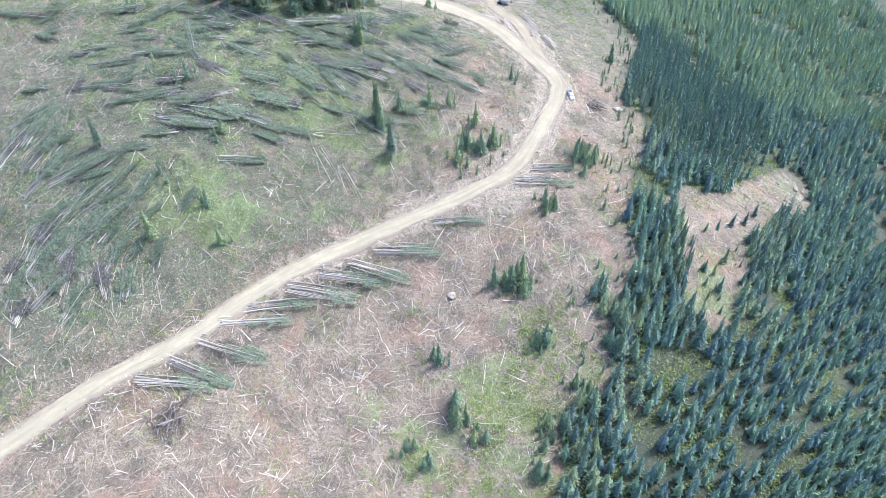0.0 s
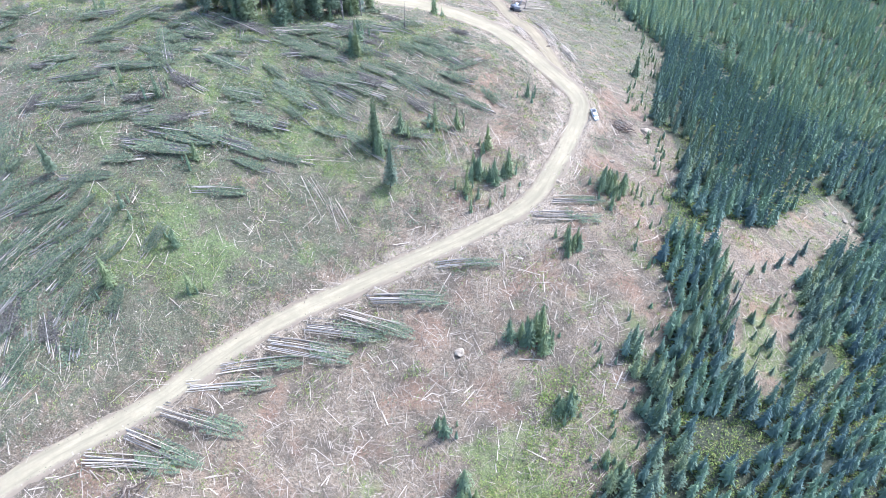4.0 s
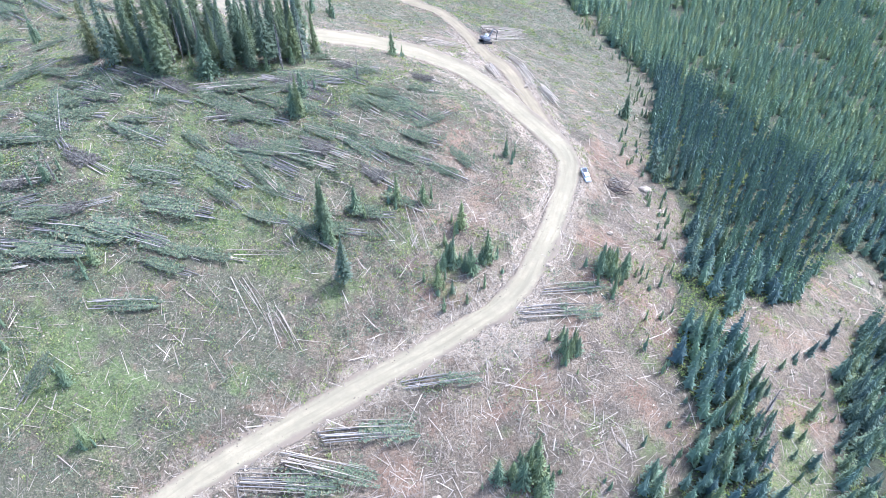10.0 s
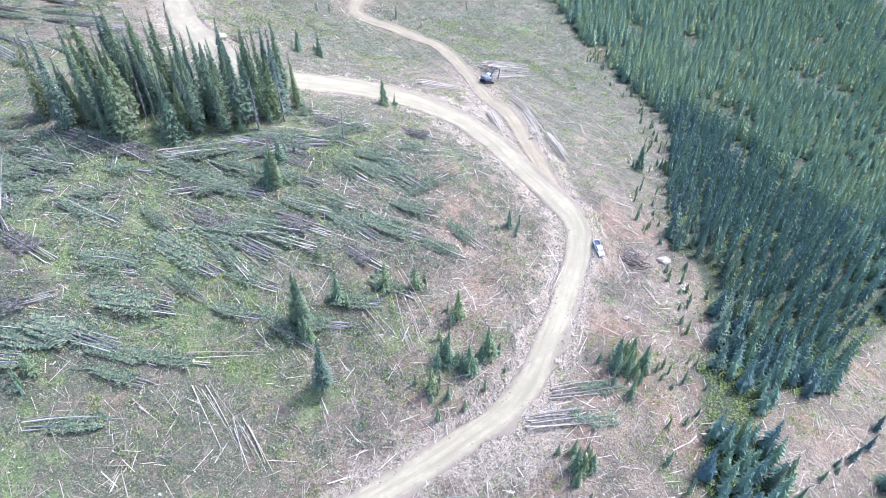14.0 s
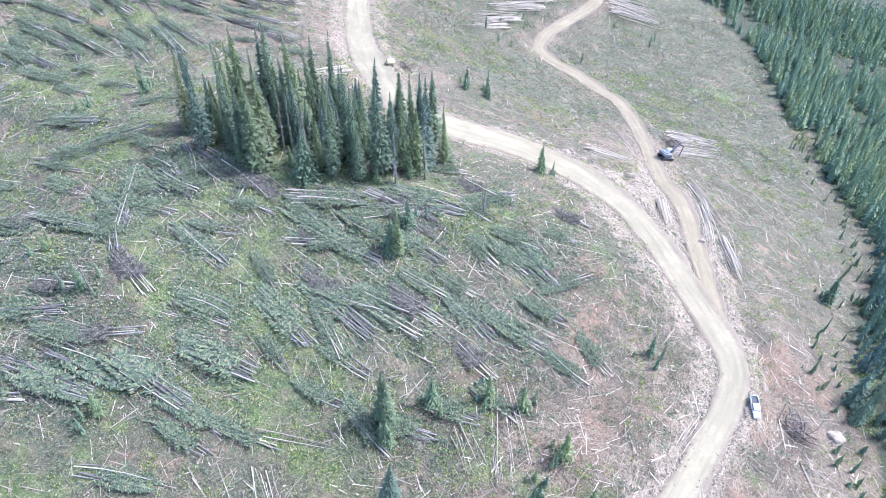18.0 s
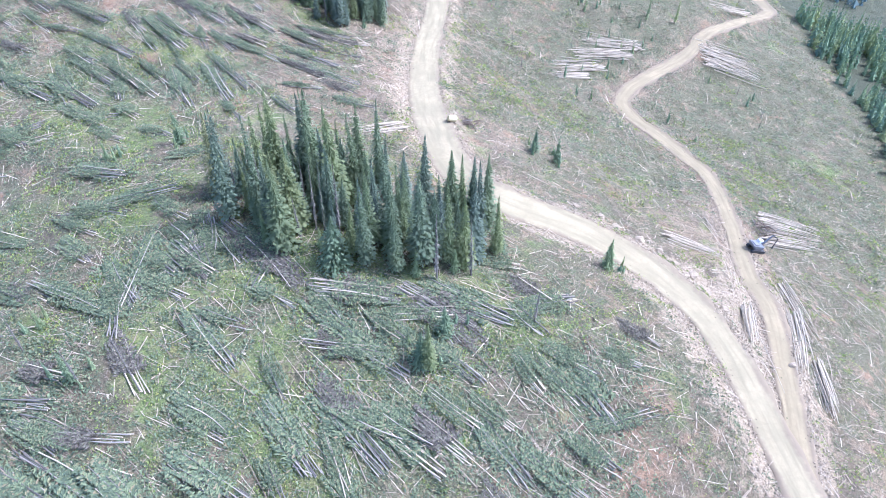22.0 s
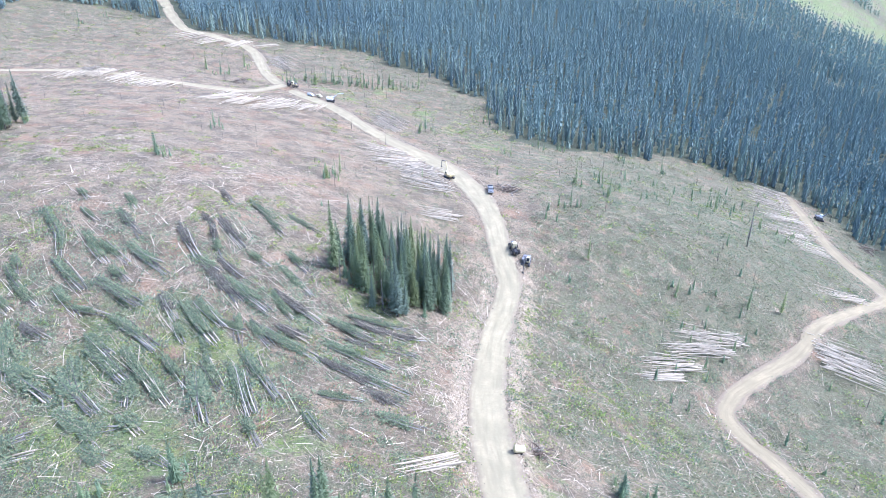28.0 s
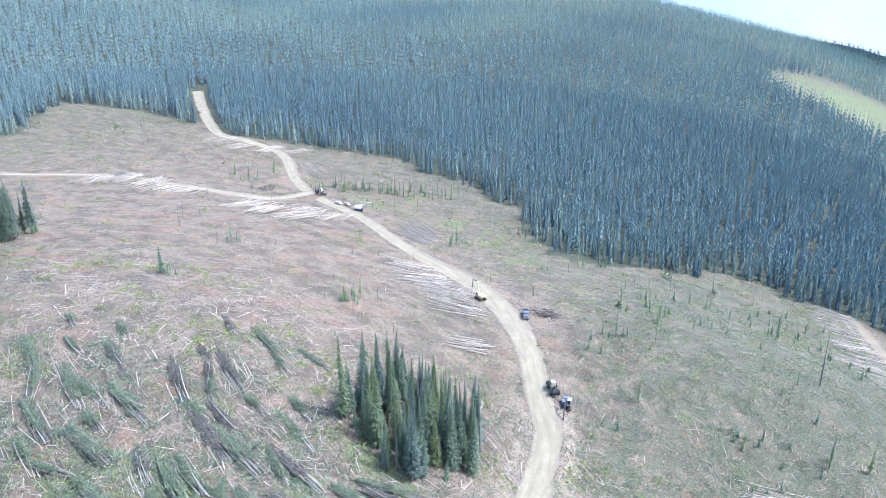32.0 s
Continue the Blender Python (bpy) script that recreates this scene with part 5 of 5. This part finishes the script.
pickup(55.8, 271.0, -80, M_WHITE, "white pickup truck parked on the road shoulder")
pickup(-157.5, 539.0, -62, M_SLATE, "large blue-grey crew truck parked beside a slash pile", 1.4)
pickup(-341.0, 629.5, -10, M_WHITE, "white pickup truck parked at the road junction")
pickup(-335.0, 631.5, -20, M_CREAM, "cream pickup truck parked at the road junction")
tracked(32.5, 385.5, 35, M_SLATE, "blue-grey log processor working beside a log deck", "log_processor", ((0.9, 0, 2.2), (2.2, 0, 5.4), (4.6, 0, 4.6), (5.0, 0, 1.8)), 0, M_WHITE)
tracked(-184.4, 545.5, 150, M_YELLOW, "cream-yellow log loader with raised boom on the road", "log_loader", ((0.9, 0, 2.2), (2.6, 0, 6.6), (5.6, 0, 6.2), (6.0, 0, 3.6)), 0, M_CREAM)
tracked(-116.0, 487.0, -75, M_SLATE, "dark log processor with lowered boom on the road edge", "log_processor", ((0.9, 0, 2.2), (3.2, 0, 4.2), (6.4, 0, 2.6), (7.4, 0, 1.0)), 0, M_CREAM)
tracked(-321.8, 627.0, 30, M_WHITE, "white log loader beside the far road", "log_loader", ((0.9, 0, 2.2), (3.4, 0, 5.0), (6.6, 0, 5.6), (7.0, 0, 3.2)), 0)
tracked(-9.0, 722.0, 20, M_SLATE, "blue-grey log loader at the far landing", "log_loader", ((0.9, 0, 2.2), (2.6, 0, 4.6), (5.0, 0, 3.6), (5.4, 0, 1.4)), 0, M_WHITE)
skidder(-123.5, 491.5, 128, "grey and yellow wheeled skidder parked on the road")
skidder(-365.5, 639.0, 10, "dark wheeled skidder parked at the junction")
fuel_tank(-72.5, 378.6, 40)


def slash_pile(x, y, r0, count, seed, label="heap of grey stumps and broken stems"):
    r = random.Random(seed)
    PILE = ROOTS + STEMS[:1]
    e = new("slash_pile")
    e.matrix_world = pose(x, y, GZ(x, y))
    tagged(e, label, "debris pile", "slash piles")
    for i in range(count):
        L = r.uniform(2.5, 7.5) * r0 / 6
        rad = r.uniform(0.10, 0.24)
        o = new("log", PILE[r.randrange(len(PILE))])
        o.parent = e
        d, a = r0 * 0.75 * r.random() ** 0.6, r.uniform(0, 6.283)
        h = 1.9 * (1 - d / r0) * r.random() + 0.2
        o.matrix_local = pose(d * math.cos(a), d * math.sin(a), h, 0, r.uniform(-28, 14), r.uniform(0, 360)) @ Matrix.Diagonal((L, rad, rad, 1)) @ Matrix.Translation((-0.5, 0, 0))
    for i in range(count):
        L, rad = r.uniform(1.5, 4.0), r.uniform(0.04, 0.09)
        o = new("branch", PILE[r.randrange(len(PILE))])
        o.parent = e
        d, a = r0 * r.random() ** 0.6, r.uniform(0, 6.283)
        o.matrix_local = pose(d * math.cos(a), d * math.sin(a), 2.0 * (1 - d / r0) * r.random() + 0.15, 0, r.uniform(-40, 20), r.uniform(0, 360)) @ Matrix.Diagonal((L, rad, rad, 1)) @ Matrix.Translation((-0.5, 0, 0))



slash_pile(66.5, 272.5, 6.5, 42, 11)
slash_pile(-88, 117, 8.0, 64, 12, "heap of brown stumps and roots in bare soil")
slash_pile(-153.0, 549.5, 8.5, 64, 13)
slash_pile(-397.8, 620.0, 7.0, 36, 14)
slash_pile(19, 694, 8.0, 40, 15)
slash_pile(34, 402, 5.5, 36, 16, "tangle of dark limbs beside the processor")
slash_pile(-69.5, 386, 4.5, 30, 17, "tangle of limbs and stumps beside the tank")


def boulder(x, y, s, seed, flat=0.7):
    r = random.Random(seed)
    bm = bmesh.new()
    bmesh.ops.create_icosphere(bm, subdivisions=3, radius=1)
    off = Vector((seed * 3.1, seed * 1.7, 0))
    for v in bm.verts:
        n = noise.noise(v.co * 1.3 + off) * 0.45 + noise.noise(v.co * 3.5 + off) * 0.14
        v.co *= 1 + n
        v.co.z *= flat
    o = part("boulder", bm, M_ROCK, None)
    o.matrix_world = pose(x, y, GZ(x, y) + s * 0.2, 0, 0, r.uniform(0, 360)) @ Matrix.Scale(s, 4)
    return tagged(o, "pale grey boulder lying on bare soil", "rock", "boulders")


for i, (x, y, s) in enumerate([(79, 274.7, 2.1), (1.5, 166.5, 1.5), (3, 356, 1.2), (-3, 357, 1.5), (-11, 358, 1.3), (8, 353, 1.1), (12, 349, 1.2), (-24, 360, 1.0), (60, 248, 0.9), (37, 231, 0.8), (-16, 360, 1.1), (44, 333, 1.0), (158, 258, 1.0), (163, 260, 1.3), (167, 257, 1.1), (171, 257, 0.9), (14, 352, 1.5), (19, 346, 1.3), (24, 341, 1.4)]):
    boulder(x, y, s, i)


# ---- what nobody could count: sticks, boughs, herbs and stones ----
def sown(n, x0, x1, y0, y1, seed, weight, margin=0.6, wood=False):
    """Random places in the cut, denser where weight is high, off the roads."""
    r = np.random.RandomState(seed)
    got_x, got_y = [], []
    have = 0
    while have < n:
        x, y = r.uniform(x0, x1, n), r.uniform(y0, y1, n)
        e = EZ(x, y)
        k = (r.rand(n) < weight(x, y, e)) & (e > margin) & (felled(x, y) != wood)
        got_x.append(x[k])
        got_y.append(y[k])
        have += k.sum()
    return np.concatenate(got_x)[:n], np.concatenate(got_y)[:n], r


def beside_bunches(n, seed, wide, slope_only=True):
    """Places and headings among the felled bunches, lying the way that they lie."""
    r = np.random.RandomState(seed)
    rows = np.array(BUNCHES, float)[r.randint(0, len(BUNCHES), n)]
    a = np.radians(rows[:, 2]) + r.normal(0, 0.13, n)
    f, s = r.uniform(-0.1, 1.05, n) * rows[:, 3], r.normal(0, wide, n)
    x, y = rows[:, 0] + np.cos(a) * f - np.sin(a) * s, rows[:, 1] + np.sin(a) * f + np.cos(a) * s
    k = (EZ(x, y) > 5) & felled(x, y)
    return x[k], y[k], a[k], r


def sticks(name, n, area, seed, weight, length, radius, mat, label, lean=0.10, margin=0.6):
    x, y, r = sown(n, *area, seed, weight, margin) if weight else (0, 0, 0)
    if not weight:
        x, y, heading, r = beside_bunches(n, seed, 5.0)
        n = len(x)
    L = length[0] * np.exp(r.rand(n) ** 1.6 * math.log(length[1] / length[0]))
    a = r.rand(n) * 6.283 if weight else heading
    rad = radius[0] + (radius[1] - radius[0]) * r.rand(n) ** 1.5 * np.clip(L / length[1] * 1.6 + 0.3, 0, 1)
    dx, dy = np.cos(a) * L / 2, np.sin(a) * L / 2
    za, zb = GZ(x - dx, y - dy), GZ(x + dx, y + dy)
    tip = r.normal(0, lean, n) * L
    za, zb = za + rad * 0.7 + np.clip(tip, 0, 1.2), zb + rad * 0.7 + np.clip(-tip, 0, 1.2)
    V = np.zeros((n, 6, 3))
    for k in range(3):
        across, above = ((0.0, 0.6), (-1.0, 0.0), (1.0, 0.0))[k]
        ox, oy, oz = -np.sin(a) * across * rad, np.cos(a) * across * rad, above * rad
        V[:, k] = np.stack([x - dx + ox, y - dy + oy, za + oz], -1)
        V[:, 3 + k] = np.stack([x + dx + ox * 0.6, y + dy + oy * 0.6, zb + oz * 0.6], -1)
    Q = np.array([(0, 1, 4, 3), (2, 0, 3, 5)])
    F = (Q[None] + (np.arange(n) * 6)[:, None, None]).reshape(-1, 4)
    return tagged(mesh_ob(name, mesh_from(name, V.reshape(-1, 3), F), mat), label, "debris", kind="stuff")


def leaves(name, n, area, seed, weight, size, lift, mat, label, category, bunchy=10, margin=0.5, wood=False):
    """Folded leaf shapes in loose tufts."""
    k = n // bunchy
    if weight:
        cx, cy, r = sown(k, *area, seed, weight, margin, wood)
    else:
        cx, cy, heading, r = beside_bunches(k, seed, 4.5)
        k = len(cx)
    s = np.repeat(size[0] + (size[1] - size[0]) * r.rand(k) ** 1.4, bunchy)
    a = r.rand(k * bunchy) * 6.283 if weight else np.repeat(heading, bunchy) + r.choice((-1, 1), k * bunchy) * r.uniform(0.2, 1.1, k * bunchy)
    x = np.repeat(cx, bunchy) + r.normal(0, 1.1, k * bunchy) * s
    y = np.repeat(cy, bunchy) + r.normal(0, 1.1, k * bunchy) * s
    z = GZ(x, y) + 0.05 + r.rand(k * bunchy) * lift * s * 0.5
    up = r.uniform(-0.1, 1.0, k * bunchy) * lift * s
    w = s * r.uniform(0.16, 0.30, k * bunchy)
    ca, sa = np.cos(a), np.sin(a)
    V = np.stack([np.stack([x, y, z], -1), np.stack([x + ca * s * 0.6 - sa * w, y + sa * s * 0.6 + ca * w, z + up * 0.9], -1),
                  np.stack([x + ca * s + sa * w, y + sa * s - ca * w, z + up * 0.7], -1)], 1)
    F = np.arange(k * bunchy * 3).reshape(-1, 3)
    return tagged(mesh_ob(name, mesh_from(name, V.reshape(-1, 3), F), mat), label, category, kind="stuff")


def stones(name, n, area, seed, weight, size, mat, label):
    x, y, r = sown(n, *area, seed, weight, -1.4 if weight is verge else 0.1)
    s = size[0] + (size[1] - size[0]) * r.rand(n) ** 2.5
    o = np.array([(1, 0, 0), (0, 1, 0), (-1, 0, 0), (0, -1, 0), (0, 0, 0.75), (0, 0, -0.5)], float)
    V = o[None] * s[:, None, None] * r.uniform(0.6, 1.25, (n, 6, 1))
    a = r.rand(n) * 6.283
    ca, sa = np.cos(a)[:, None], np.sin(a)[:, None]
    P = np.stack([V[..., 0] * ca - V[..., 1] * sa + x[:, None], V[..., 0] * sa + V[..., 1] * ca + y[:, None], V[..., 2] + (GZ(x, y) + s * 0.15 + 0.05)[:, None]], -1)
    Q = np.array([(0, 1, 4), (1, 2, 4), (2, 3, 4), (3, 0, 4), (0, 3, 2), (0, 2, 1)])
    F = (Q[None] + (np.arange(n) * 6)[:, None, None]).reshape(-1, 3)
    return tagged(mesh_ob(name, mesh_from(name, P.reshape(-1, 3), F), mat), label, "rocks", kind="stuff")


M_CLOD = varied("brown_clods", [(0, (0.10, 0.078, 0.052)), (0.6, (0.17, 0.135, 0.092)), (1, (0.10, 0.11, 0.055))], "island", 0.95, 3.0)
M_POLE = varied("bleached_wood", [(0, (0.22, 0.175, 0.128)), (0.5, (0.375, 0.310, 0.232)), (1, (0.54, 0.465, 0.365))], "island", 0.8, 2.0)
NEAR_AREA, FAR_AREA = (-320, 165, 40, 470), (-700, 100, 400, 770)


def bare(x, y, e):
    return np.clip(soil_share(x, y, e) * 1.1 - 0.12, 0.10, 1) * (0.25 + 1.1 * value_noise(x, y, 11, 12))


def jackstraw(x, y, e):
    return np.clip(soil_share(x, y, e) * 1.3 - 0.35, 0.03, 1) * np.clip(value_noise(x, y, 7, 16) * 2.4 - 0.8, 0.06, 1) * (1 - 0.75 * blob(x, y, 130, 222, 55, 45))


def verge(x, y, e):
    return np.exp(-np.abs(e) / 2.2) * np.where(y < 260, 1.0, 0.35)


def everywhere(x, y, e):
    return np.clip(value_noise(x, y, 7, 18) * 1.6 - 0.3, 0, 1)


def leafy(x, y, e):
    return np.clip(1.15 - soil_share(x, y, e) * 1.35, 0.05, 1) * np.clip(value_noise(x, y, 9, 13) * 1.5 - 0.1, 0, 1) * np.clip(e / 5, 0.15, 1)


def streaky(x, y, e):
    u, v = x * 0.93 - y * 0.36, x * 0.36 + y * 0.93
    hill = blob(x, y, -60, 265, 95, 62) + blob(x, y, -150, 350, 75, 60) + blob(x, y, -135, 190, 45, 60)
    return np.clip(hill * 1.2, 0, 1) * np.clip(value_noise(u / 4.0, v, 3.6, 19) * 2.2 - 0.75, 0, 1) * np.clip(e / 6, 0, 1)


def herby(x, y, e):
    return np.clip((grass_share(x, y) + (value_noise(x, y, 14, 14) - 0.5) * 1.3 + (value_noise(x, y, 4, 15) - 0.5) * 1.1 - 0.3) * 2.0, 0, 1)


def rubbly(x, y, e):
    lane = blob(x, y, 20, 310, 60, 80) + blob(x, y, -95, 430, 45, 90) + 0.25
    return np.clip(np.exp(-np.clip(e, 0, 99) / 4.0) * lane, 0, 1)


sticks("slash_sticks", 72000, NEAR_AREA, 61, bare, (0.4, 5.5), (0.035, 0.12), M_STICK, "bleached broken sticks strewn over brown soil")
sticks("slash_sticks", 16000, NEAR_AREA, 62, leafy, (0.6, 8.0), (0.035, 0.10), M_STICK, "grey broken sticks among green slash")
sticks("slash_sticks", 30000, FAR_AREA, 63, bare, (0.8, 5.0), (0.05, 0.12), M_STICK, "pale broken sticks over the far cut")
sticks("slash_poles", 4200, NEAR_AREA, 59, jackstraw, (1.5, 8.0), (0.08, 0.20), M_POLE, "long bleached poles strewn over brown soil", 0.04)
sticks("slash_poles", 1300, NEAR_AREA, 53, leafy, (2.5, 9.0), (0.08, 0.16), M_POLE, "bleached poles lying among green slash", 0.05)
sticks("slash_poles", 130, (88, 185, 180, 280), 52, everywhere, (2.0, 9.0), (0.09, 0.18), M_POLE, "bleached poles strewn over the gap in the forest", 0.05)
leaves("undergrowth", 8000, (-15, 72, 92, 168), 51, herby, (0.35, 0.9), 0.8, M_HERB, "tall bright green shrubs below the road", "undergrowth")
sticks("slash_poles", 900, FAR_AREA, 58, bare, (2.5, 8.0), (0.07, 0.13), M_POLE, "long bleached poles over the far cut", 0.04)
sticks("stump_chunks", 5000, NEAR_AREA, 60, everywhere, (0.3, 1.0), (0.14, 0.30), M_STICK, "pale stumps and broken wood chunks")
leaves("felled_boughs", 200000, NEAR_AREA, 64, leafy, (0.3, 0.9), 0.5, M_LITTER, "grey-green carpet of felled boughs", "slash")
sticks("slash_sticks", 14000, FAR_AREA, 57, leafy, (0.8, 6.0), (0.05, 0.11), M_STICK, "grey broken sticks among slash in the far cut")
leaves("felled_boughs", 190000, FAR_AREA, 65, leafy, (0.4, 1.0), 0.6, M_LITTER, "grey-green carpet of slash over the far cut", "slash")
leaves("felled_boughs", 130000, NEAR_AREA, 69, streaky, (0.3, 0.8), 0.8, M_BOUGH, "dark green swaths of felled spruce boughs", "slash")
leaves("felled_boughs", 110000, (-140, 90, 400, 700), 54, everywhere, (0.4, 0.9), 0.6, M_BOUGH, "dark green boughs strewn over the open cut", "slash")
leaves("felled_boughs", 90000, NEAR_AREA, 55, None, (0.5, 1.1), 0.6, M_BOUGH, "blue-green spruce boughs lying between the felled bunches", "slash")
sticks("felled_stems", 1700, NEAR_AREA, 56, None, (6.0, 17.0), (0.07, 0.13), M_STICK, "long grey stems lying between the felled bunches", 0.02)
leaves("undergrowth", 190000, NEAR_AREA, 66, herby, (0.25, 0.65), 1.2, M_HERB, "bright green herbs and low shrubs", "undergrowth")
leaves("undergrowth", 30000, FAR_AREA, 67, herby, (0.5, 1.2), 0.9, M_HERB, "bright green herbs and low shrubs", "undergrowth")
leaves("undergrowth", 40000, (120, 310, 300, 600), 49, everywhere, (0.5, 1.2), 0.8, M_HERB, "green shrubs in the gaps of the forest", "undergrowth", 10, 0.5, True)
leaves("undergrowth", 60000, (20, 170, 60, 340), 70, everywhere, (0.4, 1.1), 1.0, M_HERB, "green shrubs on the forest floor", "undergrowth", 10, 0.5, True)
stones("road_stones", 17000, (-180, 80, 100, 620), 68, rubbly, (0.10, 0.5), M_ROCK, "pale rubble along the road edges")
stones("road_clods", 3000, (-180, 80, 60, 480), 50, verge, (0.06, 0.28), M_CLOD, "brown clods of soil along the road edges")
